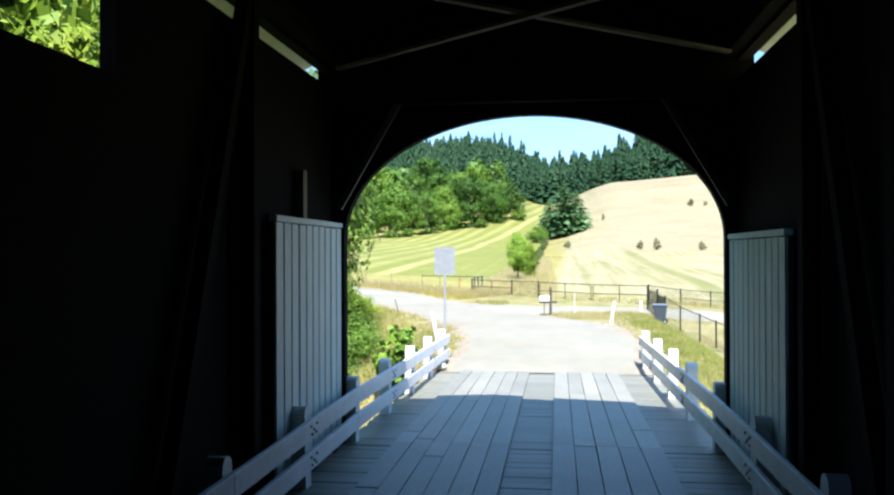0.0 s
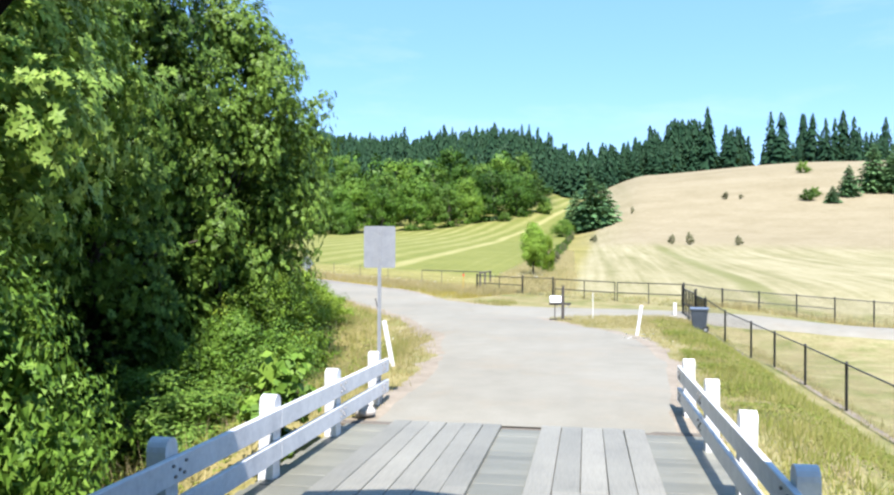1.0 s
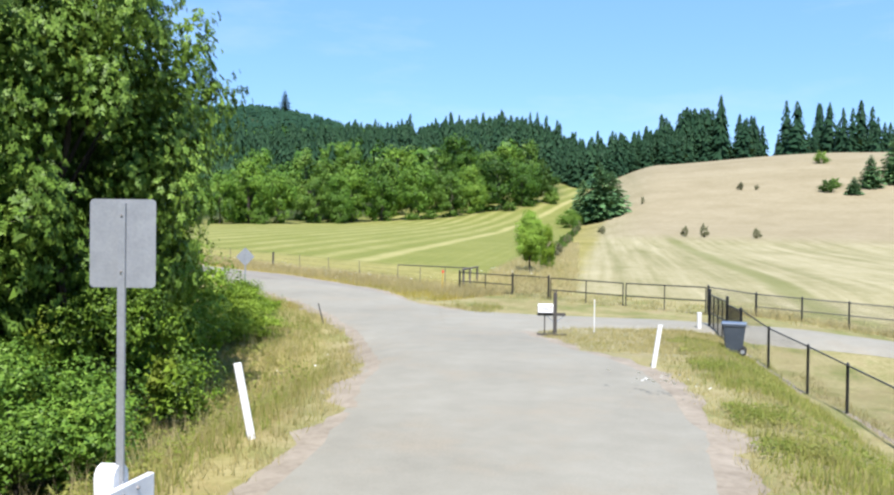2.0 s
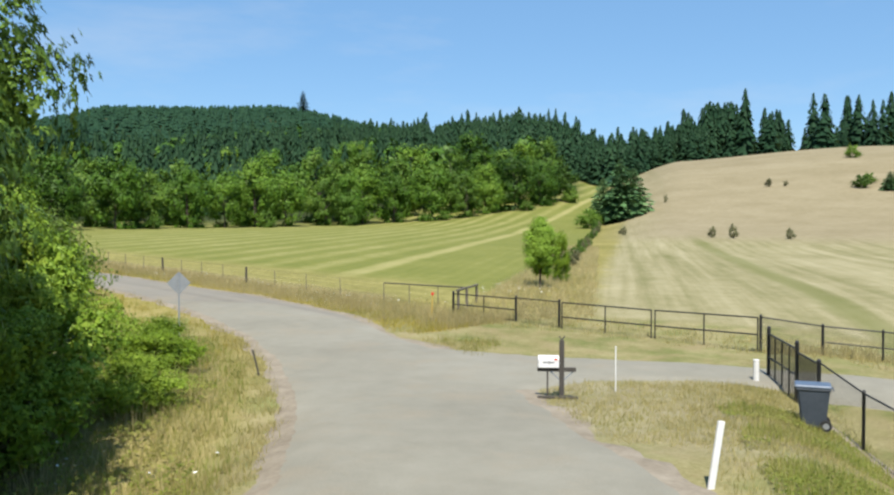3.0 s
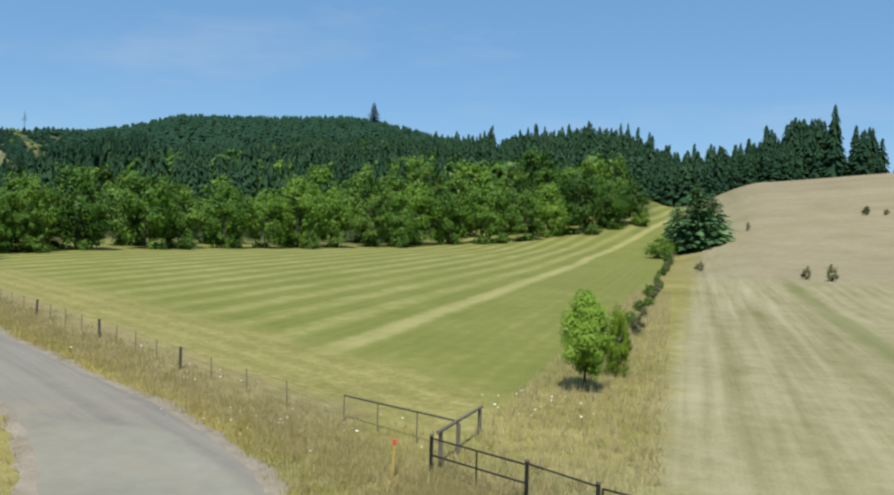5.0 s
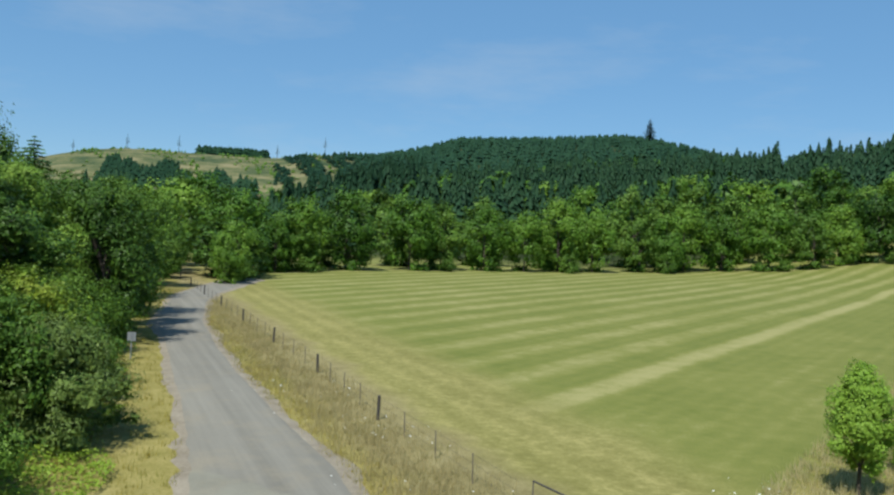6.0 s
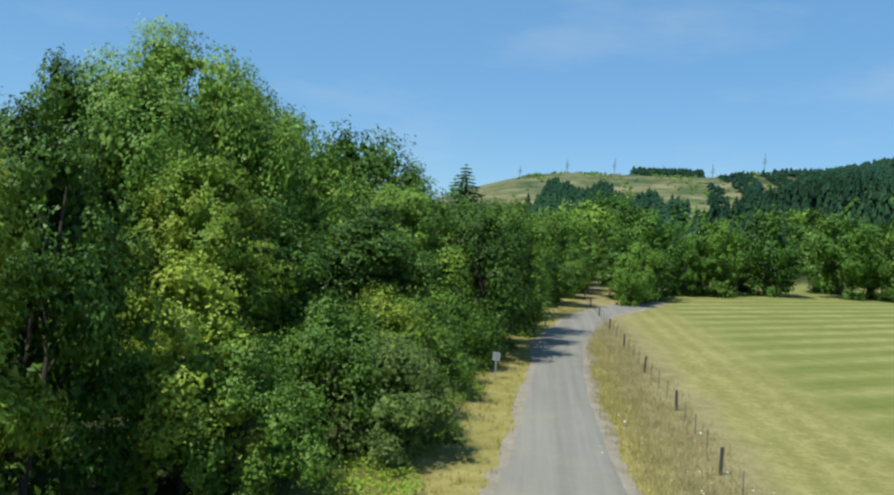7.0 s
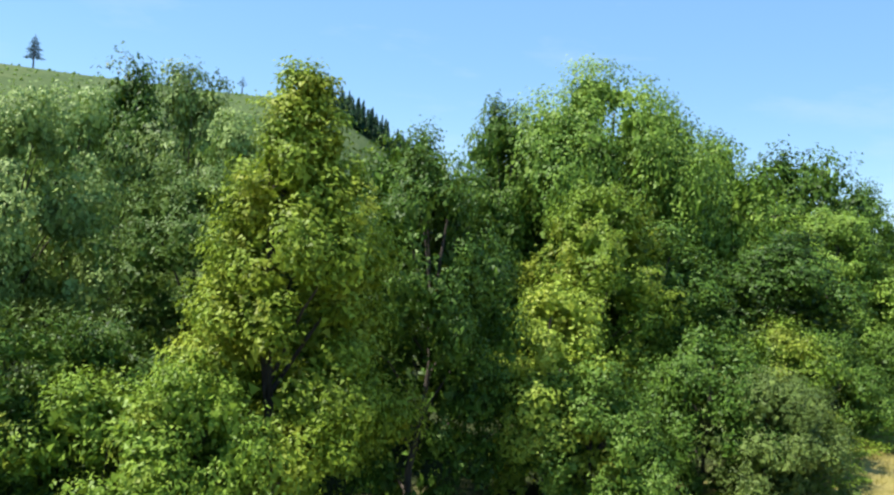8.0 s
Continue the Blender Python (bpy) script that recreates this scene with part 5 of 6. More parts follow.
def road_woods():
    g = "trees beside the road"
    for kind, x, y, top, w, lab in (
            ("great", -54.6, 46.2, 20.9, 8.6, "tall round-headed leafy tree above the roadside woods"),
            ("side", -57.1, 55.0, 16.8, 6.2, "leafy green tree in the roadside woods"),
            ("side2", -60.0, 60.7, 17.0, 6.0, "leafy green tree in the roadside woods"),
            ("side", -62.5, 65.8, 14.8, 4.6, "leafy green tree in the roadside woods"),
            ("side3", -63.2, 72.6, 13.0, 4.2, "dark leafy tree close beside the gravel road"),
            ("side", -69.8, 81.0, 13.2, 4.4, "leafy green tree in the roadside woods"),
            ("side3", -80.0, 92.0, 12.9, 4.0, "dark leafy tree close beside the gravel road"),
            ("side2", -47.5, 47.6, 17.5, 4.2, "slender leafy tree in the roadside woods"),
            ("yellow", -19.6, 35.3, 12.9, 3.0, "tall yellowing tree on the edge of the woods"),
            ("dark", -48.6, 39.8, 17.0, 4.0, "dark leafy tree deep in the roadside woods"),
            ("lime", -36.6, 45.2, 11.6, 3.8, "yellow-green leafy tree in the roadside woods"),
            ("dark", -39.5, 48.0, 10.2, 4.6, "dark spreading tree in the roadside woods"),
            ("dark", -42.2, 55.0, 10.2, 4.4, "dark spreading tree in the roadside woods"),
            ("oak", -49.5, 60.0, 12.0, 4.2, "leafy green tree in the roadside woods")):
        grow(kind, x, y, top, w, lab, group=g)
    for kind, x, y, top, w, lab in (
            ("side3", -47.6, 65.4, 11.0, 3.4, "dark leafy tree close beside the gravel road"),
            ("side3", -51.6, 69.0, 12.0, 3.4, "dark leafy tree close beside the gravel road"),
            ("side2", -57.8, 74.3, 11.6, 3.6, "leafy green tree close beside the gravel road"),
            ("side", -51.0, 51.0, 17.0, 5.2, "leafy green tree in the roadside woods"),
            ("side2", -48.5, 43.0, 17.0, 5.2, "leafy green tree in the roadside woods"),
            ("side", -45.5, 34.5, 14.5, 5.0, "leafy green tree in the roadside woods"),
            ("pale", -35.0, 25.5, 15.3, 3.4, "open-crowned leafy tree with gaps"),
            ("pale", -27.6, 22.4, 12.6, 3.4, "pale leafy tree on the creek bank"),
            ("pale", -33.0, 21.5, 13.6, 3.4, "open-crowned leafy tree with gaps"),
            ("pale", -31.8, 29.2, 12.9, 2.8, "pale leafy tree on the creek bank"),
            ("dark", -28.5, 33.0, 12.4, 3.4, "dark leafy tree deep in the roadside woods"),
            ("dark", -31.5, 38.0, 11.5, 3.6, "dark leafy tree deep in the roadside woods"),
            ("willow", -25.4, 30.0, 10.4, 4.2, "smooth round olive-green willow beside the creek"),
            # dark leaf stands for the shade low in these woods
            ("dark", -24.0, 38.4, 11.2, 3.0, "leafy tree in the roadside woods, darkened for shade"),
            ("side3", -72.0, 62.0, 15.0, 5.0, "dark leafy tree deep in the roadside woods"),
            ("side3", -66.0, 58.0, 15.0, 5.0, "dark leafy tree deep in the roadside woods"),
            ("pale", -24, 18, 14, 4.4, "pale leafy tree on the creek bank"),
            ("side", -40, 20, 16, 5.0, "leafy tree on the far creek bank")):
        grow(kind, x, y, top, w, lab, group=g)
    g2 = "bushes beside the road"
    for kind, x, y, top, w, lab in (
            ("gold", -25.8, 43.0, 7.3, 2.6, "bright yellowing bush at the edge of the woods"),
            ("bush_o", -27.4, 50.6, 4.7, 2.8, "pale olive willow bush beside the road"),
            ("bush_o", -30.2, 52.0, 4.2, 2.4, "pale olive willow bush beside the road"),
            ("bush_d", -24.4, 44.3, 4.8, 2.6, "dense green bush at the edge of the woods"),
            ("bush_d", -28.6, 48.6, 5.8, 3.0, "dense green bush at the edge of the woods"),
            ("bush_y", -33.6, 52.6, 6.0, 3.0, "yellowing bush at the edge of the woods"),
            ("bush_d", -37.6, 56.2, 5.4, 2.8, "dense green bush at the edge of the woods"),
            ("bush_d", -84.0, 95.0, 8.0, 3.0, "dense green bush where the road bends out of sight"),
            ("bush_d", -91.0, 102.0, 8.5, 3.4, "dense green bush where the road bends out of sight"),
            ("bush_d", -98.0, 108.5, 9.0, 3.6, "dense green bush where the road bends out of sight"),
            ("bush", -44.0, 61.6, 5.5, 2.6, "dense green bush at the edge of the woods"),
            ("bush_y", -16.2, 34.0, 4.8, 2.4, "yellowing bush at the edge of the woods"),
            ("bush_y", -15.6, 32.3, 4.5, 3.0, "yellowing bush at the edge of the woods"),
            ("bush_d", -18.5, 30.5, 5.4, 2.8, "dense green bush at the edge of the woods")):
        grow(kind, x, y, top, w, lab, "bush", g2)


creek_woods()
road_woods()


def field_row():
    """The line of trees behind the hay field, and the trees behind it."""
    rng = random.Random(4)
    line = spline([(-78, 104), (-92, 118), (-96, 140), (-90, 160), (-74, 190), (-58, 222), (-40, 229), (-28, 238), (-19, 253), (-13, 272)], 8)
    seg = np.r_[0, np.cumsum(np.linalg.norm(np.diff(line, axis=0), axis=1))]
    s, k = 0.0, 0
    while s < seg[-1]:
        x, y = np.interp(s, seg, line[:, 0]), np.interp(s, seg, line[:, 1])
        size = rng.uniform(0.78, 1.15) * (0.52 + 0.48 * float(smooth(5, 65, s)))
        kind = ("row", "row2", "row3", "row", "row2")[k % 5]
        grow(kind, x + rng.uniform(-2, 2), y + rng.uniform(-2, 2), 0, 5.0 * size, "broad leafy tree at the far edge of the field", group="trees along the field", height=13.6 * size)
        if k % 2 == 0:
            grow("row3", x - 9 + rng.uniform(-4, 4), y + 11 + rng.uniform(-3, 3), 0, 6.2, "leafy tree standing behind the field row", group="trees behind the field row", height=rng.uniform(14, 18) * (0.5 + 0.5 * float(smooth(10, 90, s))))
        if k % 3 == 1:
            grow("scrub_g", x + 3.5, y - 3.0, 0, rng.uniform(1.6, 2.6), "low bush at the far edge of the field", "bush", "bushes along the field", height=rng.uniform(2.4, 4.4))
        s += rng.uniform(7.6, 10.6)
        k += 1
    for x, y, h, w in ((-104, 110, 12, 5), (-98, 121, 12.5, 5.2), (-112, 121, 14, 5.5), (-121, 133, 16, 6.5), (-100, 101, 11, 4.6)):
        grow("row2", x, y, 0, w, "leafy tree where the road bends out of sight", group="trees behind the field row", height=h)
    for k in range(22):
        a, q = radians(rng.uniform(-42, -5)), rng.uniform(0, 1)
        dist = 215 + 75 * float(smooth(-26, -8, math.degrees(a))) + 70 * q
        grow(("row", "row2", "row3")[k % 3], 1 + dist * math.sin(a), 20 + dist * math.cos(a), 0, rng.uniform(5.5, 8.5), "rounded leafy tree below the wooded ridge", group="trees below the ridge", height=rng.uniform(12, 19) * (1 - 0.35 * float(smooth(-16, -8, math.degrees(a)))))
    for x, y, h, w in ((-46, 285, 20, 9), (-30, 300, 15, 8), (-60, 262, 19, 9), (-38, 268, 15, 7.5)):
        grow("row", x, y, 0, w, "tall rounded leafy tree below the wooded ridge", group="trees behind the field row", height=h)


field_row()

for x, y, h, w in ((2.2, 201, 13.6, 4.6), (5.0, 203, 10.6, 4.2), (-1.6, 203, 10.4, 3.4)):
    grow("spruce", x, y, 0, w, "dark dense spruce on the edge of the dry hill", group="spruces by the hill", height=h)
grow("bush", -4.4, 194, 0, 2.6, "rounded green bush below the spruces", "bush", "bushes along the field boundary", height=4.0)
for kind, x, y, h, w, lab in (("scrub", 36.6, 224, 2.2, 1.1, "small scrubby bush on the dry hill"), ("scrub", 40.3, 223, 1.4, 0.8, "small scrubby bush on the dry hill"),
                              ("scrub", 15.6, 145.8, 1.9, 0.8, "thin dry shrub in the straw field"), ("scrub", 18.4, 144.2, 2.4, 0.9, "thin dry shrub in the straw field"),
                              ("scrub", 26.2, 143, 1.8, 0.9, "thin dry shrub in the straw field"), ("scrub", 12.3, 210.7, 2.0, 0.6, "small scrubby bush on the dry hill"),
                              ("scrub", 2.5, 160.5, 1.6, 1.0, "thin dry shrub in the straw field"), ("scrub_g", 66, 266.7, 4.0, 2.6, "round green bush on the dry hill"),
                              ("scrub_g", 54.7, 215, 3.4, 2.4, "round green bush on the dry hill"), ("scrub_g", 58.1, 221.6, 2.6, 1.8, "round green bush on the dry hill")):
    grow(kind, x, y, 0, 0.8 * w, lab, "bush", "bushes on the dry hill", height=0.85 * h)
for x, y, h, w in ((65.6, 220, 8.0, 2.6), (59.4, 211, 4.2, 1.8), (73.3, 226, 12.5, 4.0), (77, 224, 10, 3.4), (81, 232, 13, 4.2)):
    grow("spruce", x, y, 0, w, "dark spruce standing on the dry hill", group="spruces on the dry hill", height=h)
grow("spruce", -130.6, 107.3, 23.8, 6.2, "tall dark spruce rising behind the roadside trees")

young = broadleaf("young_tree", 71, 4.15, 0.98, 0.085, 14000, 60, 0.24, 0.5, M_LEAF_S, 0.42, 0.6, taper=0.7, tight=0.0)
young.matrix_basis = Matrix.Translation((-3.15, 63.9, at_ground(-3.15, 63.9)))
tagged(young, "young bright green tree on a thin trunk", "tree")
for k in range(34):
    y = 68 + k * 3.9 + TREE_RNG.uniform(-1.2, 1.2)
    x = -2.6 + 0.0 * (y - 64) + TREE_RNG.uniform(-0.5, 0.5)
    big = k == 0 or k > 28
    grow("bush_b" if k == 0 else "scrub" if k % 3 == 1 else "scrub_g", x, y, 0, TREE_RNG.uniform(0.6, 0.9) if big else TREE_RNG.uniform(0.25, 0.6), "scrubby bush on the field boundary", "bush", "bushes along the field boundary",
         height=3.2 if k == 0 else TREE_RNG.uniform(1.6, 2.4) if big else TREE_RNG.uniform(0.6, 1.4))

maple = broadleaf("maple_sapling", 81, 1.7, 0.6, 0.17, 320, 30, 0.1, 0.5, M_LEAF, 0.3, 0.85, corners=4)
maple.matrix_basis = Matrix.Translation((-3.75, 8.2, -0.5))
tagged(maple, "young maple with broad leaves beside the rail", "sapling")


# far woods, one mass of conifers
def far_woods():
    rng = np.random.default_rng(17)
    shapes = {"fir": [], "far": [], "leafy": []}
    for k in range(6):
        # boughs laid like shingles round a dark core
        n = 135
        u = np.sort(rng.random(n)) ** 1.1 * 0.97
        a = np.arange(n) * 2.4 + rng.normal(0, 0.25, n)
        rr = (1 - u) ** 0.8 * (0.68 + 0.5 * rng.random(n)) + 0.02
        half = 0.23 * rr + 0.04
        ca, sa = np.cos(a), np.sin(a)
        tip = np.stack([0.25 * rr * ca, 0.25 * rr * sa, np.minimum(u + 0.09 + 0.03 * rng.random(n), 1.0)], 1)
        low = np.stack([rr * ca, rr * sa, u - 0.02 + 0.03 * rng.normal(size=n)], 1)
        edge = np.stack([-sa * half, ca * half, 0.012 * rng.normal(size=n)], 1)
        v = np.stack([tip, low - edge, low + edge], 1).reshape(-1, 3)
        f = np.arange(3 * n).reshape(n, 3)
        ring = np.array([(0.5 * math.cos(t), 0.5 * math.sin(t), 0.0) for t in np.linspace(0, 5.5, 7)] + [(0, 0, 0.9)])
        core = np.array([(q, (q + 1) % 7, 7) for q in range(7)]) + 3 * n
        # rounded crown of leafy sprays
        m = 160
        d = unit(rng.normal(size=(m, 3)) + np.array([0, 0, 0.35]))
        lump = 0.82 + 0.26 * np.sin(4 * d[:, 0] + k) * np.sin(4 * d[:, 1] + 2 * k) + 0.1 * np.sin(7 * d[:, 2] + k) + 0.06 * rng.normal(size=m)
        c = d * lump[:, None] * np.array([0.95, 0.95, 0.48]) + np.array([0, 0, 0.52])
        t1 = unit(np.cross(d + 0.3 * rng.normal(size=(m, 3)), rng.normal(size=(m, 3))))
        t2 = unit(np.cross(d, t1))
        lv = np.stack([c + t1 * 0.15, c - t1 * 0.09 + t2 * 0.14, c - t1 * 0.09 - t2 * 0.14], 1) * np.array([1, 1, 1.0])
        lv = (lv - c[:, None]) * np.array([1, 1, 0.5]) + c[:, None]
        shapes["leafy"].append((lv.reshape(-1, 3), np.arange(3 * m).reshape(m, 3)))
        shapes["fir"].append((np.concatenate([v, ring]), np.concatenate([f, core])))
    for kind, tiers, seg in (("far", 4, 6),):
        for k in range(6):
            vs, fs = [], []
            for t in range(tiers):
                u = t / tiers
                z1, rr = min(1.0, u + 0.42), (1 - u) ** 0.85 * (0.75 + 0.4 * rng.random()) + 0.03
                i = len(vs)
                vs.append((0.1 * rr * rng.normal(), 0.1 * rr * rng.normal(), z1))
                for q in range(seg):
                    a = 2 * np.pi * (q + 0.5 * (t % 2)) / seg + rng.normal() * 0.12
                    f, z = rr * (0.7 + 0.5 * rng.random()), u + 0.03 + 0.05 * rng.normal()
                    vs.append((f * np.cos(a), f * np.sin(a), z))
                fs += [(i, i + 1 + q, i + 1 + (q + 1) % seg) for q in range(seg)]
            shapes[kind].append((np.array(vs), np.array(fs)))

    def mass(name, xs, ys, hs, ws, label, material, kind="fir"):
        pieces = []
        zs = terrain(xs, ys)
        for k in range(len(xs)):
            v, f = shapes[kind][k % 6]
            a = k * 2.4
            c, s = math.cos(a), math.sin(a)
            q = np.stack([(v[:, 0] * c - v[:, 1] * s) * ws[k] + xs[k], (v[:, 0] * s + v[:, 1] * c) * ws[k] + ys[k], v[:, 2] * hs[k] + zs[k] - 0.3], 1)
            pieces.append((q, f))
        tagged(cloud(name, *joined(pieces), material), label, "woods", kind="stuff")

    def scatter(count, az0, az1, r0, r1, keep):
        az = np.radians(rng.uniform(az0, az1, count))
        r = np.sqrt(rng.uniform(r0 * r0, r1 * r1, count))
        x, y = 1 + r * np.sin(az), 20 + r * np.cos(az)
        k = keep(x, y, r, np.degrees(az))
        return x[k], y[k], r[k]

    x, y, r = scatter(3000, -50, 2, 235, 620, lambda x, y, r, az: (r > 240 + 85 * smooth(-26, -6, az)) & (r < 310 + 320 * smooth(-47, -35, az)) & (az > -46.5 - rng.random(len(r)) * 3))
    leafy = (np.sin(x * 0.021 + 1) + np.sin(y * 0.027) + rng.normal(0, 0.45, len(x)) > 0.6) & (from_far(x, y)[1] < -6)
    lx, ly, x, y = x[leafy], y[leafy], x[~leafy], y[~leafy]
    mass("leafy_woods", lx, ly, rng.uniform(13, 20, len(lx)), rng.uniform(5.0, 8.0, len(lx)), "patches of leafy trees among the conifers", M_LEAF_F, "leafy")
    mass("fir_woods", x, y, rng.uniform(13, 21, len(x)) * (1 + 0.2 * (rng.random(len(x)) < 0.1)) * (0.6 + 0.4 * smooth(-46, -38, from_far(x, y)[1])), rng.uniform(3.6, 5.4, len(x)), "dense dark conifer woods on the ridge", M_NEEDLE)
    x, y, r = scatter(4300, -43, 0, 900, 1750, lambda x, y, r, az: rng.random(len(r)) < smooth(-43, -37, az))
    mass("far_woods", x, y, rng.uniform(13, 19, len(x)) * (0.55 + 0.45 * smooth(-42, -35, from_far(x, y)[1])), rng.uniform(6, 9, len(x)), "distant conifer woods covering a rounded hill", M_FARWOOD, "far")
    # trees along the crest of the dry hill
    x, y, r = scatter(1050, 0, 40, 366, 450, lambda x, y, r, az: ((az < 8.5) | ((az > 9.4) & (az < 10.9)) | ((az > 11.7) & (rng.random(len(r)) < 0.5))))
    az = from_far(x, y)[1]
    tall = np.where(az < 9.0, 12 + 15 * smooth(0, 7, az), np.where(az < 11.4, 20, 12 + 14 * (rng.random(len(x)) < 0.3)))
    hs = 1.03 * tall * (0.38 + 0.72 * rng.random(len(x)) ** 0.8)
    mass("crest_woods", x, y, hs, hs * rng.uniform(0.14, 0.22, len(x)) + 1.0, "dark firs along the crest of the dry hill", M_NEEDLE)
    x, y, r = scatter(240, -3, 9, 330, 372, lambda x, y, r, az: az < 1 + (r - 330) * 0.16)
    mass("crest_woods", x, y, rng.uniform(9, 18, len(x)), rng.uniform(2.6, 4.0, len(x)), "dark firs where the dry hill meets the ridge", M_NEEDLE)
    # clumps left on the logged hill, scrub on its slope
    x, y, r = scatter(420, -50.6, -46.2, 1270, 1330, lambda x, y, r, az: r > 0)
    mass("hilltop_clump", x, y, rng.uniform(15, 18, len(x)), rng.uniform(6, 9, len(x)), "dark clump of trees remaining on the logged hilltop", M_NEEDLE, "far")
    x, y, r = scatter(1100, -58, -41, 700, 1290, lambda x, y, r, az: rng.random(len(r)) < 0.4 + 0.35 * np.sin(az * 1.3 + r * 0.012))
    mass("hill_scrub", x, y, rng.uniform(1.5, 4.5, len(x)), rng.uniform(1.5, 4, len(x)), "scattered scrub on the logged hill", M_LEAF_D, "far")
    x, y, r = scatter(700, -66, -46, 260, 420, lambda x, y, r, az: r > 330)
    mass("valley_woods", x, y, rng.uniform(7, 13, len(x)), rng.uniform(3.2, 5, len(x)), "dark woods in the valley below the logged hill", M_NEEDLE)
    x, y, r = scatter(420, -57, -46.5, 560, 780, lambda x, y, r, az: rng.random(len(r)) < 0.35 + 0.65 * (np.sin(az * 1.7 + 1) > -0.3))
    mass("valley_woods", x, y, rng.uniform(10, 17, len(x)), rng.uniform(4, 6.5, len(x)), "dark conifers at the foot of the logged hill", M_NEEDLE, "far")
    x, y, r = scatter(520, -56, -48.4, 770, 900, lambda x, y, r, az: r < 850 + 45 * np.sin(az * 1.9) - 12 * (az + 52))
    mass("valley_woods", x, y, rng.uniform(9, 15, len(x)), rng.uniform(4, 6.5, len(x)), "dark conifers on the lower slope of the logged hill", M_NEEDLE, "far")
    x, y, r = scatter(420, -45.5, -40, 830, 1120, lambda x, y, r, az: np.sin(az * 2.3 + r * 0.02) > -0.35)
    mass("hill_scrub", x, y, rng.uniform(3, 8, len(x)), rng.uniform(3, 6, len(x)), "young green trees on the logged hill", M_FARWOOD, "far")
    # firs on the end of the ridge above the road
    x, y, r = scatter(190, -44.5, -35, 290, 400, lambda x, y, r, az: r > 0)
    mass("fir_woods", x, y, rng.uniform(17, 23, len(x)) + 5 * smooth(-43, -37, from_far(x, y)[1]), rng.uniform(3.4, 5.0, len(x)), "tall dark firs on the end of the ridge", M_NEEDLE)
    # south-western slope
    x, y, r = scatter(520, -130, -96, 200, 440, lambda x, y, r, az: r > 0)
    mass("hill_scrub", x, y, rng.uniform(0.7, 1.6, len(x)), rng.uniform(0.7, 1.5, len(x)), "low green regrowth on the south-western slope", M_LEAF_F, "far")
    x, y, r = scatter(210, -102, -87, 400, 450, lambda x, y, r, az: r > 0)
    mass("crest_woods", x, y, rng.uniform(8, 16, len(x)), rng.uniform(2.2, 3.4, len(x)), "dark firs along the south-western skyline", M_NEEDLE)


far_woods()

grow("pine", -379.6, -195.3, 90, 3.6, "lone tall pine with a bare lower trunk on the skyline")
grow("snag", -421.4, -107.6, 84, 2.8, "thin half-dead pine with a small tuft of needles")
grow("snag", -424.0, -118.0, 80, 1.3, "broken dead pine beside a thin living one")
grow("fir", -551, 1451, 262, 13.0, "lone tall fir standing on the skyline")
for k in range(6):
    a = radians(-58 + 3.1 * k)
    x, y = 1 + 1290 * math.sin(a), 20 + 1290 * math.cos(a)
    grow("snag", x, y, 0, 3.4, "thin lone tree remaining on the logged hilltop", height=22 + 4 * (k % 3))


# ---- grass ----
def road_gap(x, y):
    """Signed room to the nearer road edge, positive on the grass."""
    def side(line):
        p = spline(line, 6)
        best, sign = np.full(x.shape, 1e9), np.zeros(x.shape)
        for a, b in zip(p[:-1], p[1:]):
            d = b - a
            t = np.clip(((x - a[0]) * d[0] + (y - a[1]) * d[1]) / (d @ d), 0, 1)
            ex, ey = x - a[0] - t * d[0], y - a[1] - t * d[1]
            q = np.hypot(ex, ey)
            sign = np.where(q < best, np.sign(d[0] * (y - a[1]) - d[1] * (x - a[0])), sign)
            best = np.minimum(best, q)
        return best * sign
    return np.maximum(side(ROAD_L), -side(ROAD_R)), np.minimum(-side(DRIVE_L), side(DRIVE_R))


def blades(x, y, h, w, rng, lean=0.45):
    """Upright blades, each bowed over to its own side."""
    n = len(x)
    a, b = rng.random(n) * 6.283, rng.random(n) * 6.283
    base = np.stack([x, y, terrain(x, y) - 0.02], 1)
    side = np.stack([np.cos(b), np.sin(b), np.zeros(n)], 1) * (w * (0.6 + 0.8 * rng.random(n)))[:, None]
    tilt = np.abs(rng.normal(0, lean, n))
    tip = base + np.stack([np.cos(a) * np.sin(tilt), np.sin(a) * np.sin(tilt), np.cos(tilt)], 1) * h[:, None]
    return np.stack([base - side, base + side, tip], 1).reshape(-1, 3), np.arange(3 * n).reshape(n, 3)


def tufts(cx, cy, per, h0, h1, wide, rng, spread):
    n = len(cx)
    x, y = np.repeat(cx, per) + rng.normal(0, spread, per * n), np.repeat(cy, per) + rng.normal(0, spread, per * n)
    return blades(x, y, rng.uniform(h0, h1, per * n) * np.repeat(0.5 + rng.random(n), per), np.full(per * n, wide), rng)


def grass_patch(name, seed, count, area, h0, h1, wide, material, label, keep=None, tuft=0.12):
    rng = np.random.default_rng(seed)
    x0, x1, y0, y1 = area
    n = count // 8
    cx, cy = rng.uniform(x0, x1, n), rng.uniform(y0, y1, n)
    main, drive = road_gap(cx, cy)
    ok = (main > 0.08) & ~((drive > -0.2) & (cx > -3) & (cx < 40))
    if keep:
        ok &= keep(cx, cy)
    tagged(cloud(name, *tufts(cx[ok], cy[ok], 8, h0, h1, wide, rng, tuft), material), label, "grass", kind="stuff")


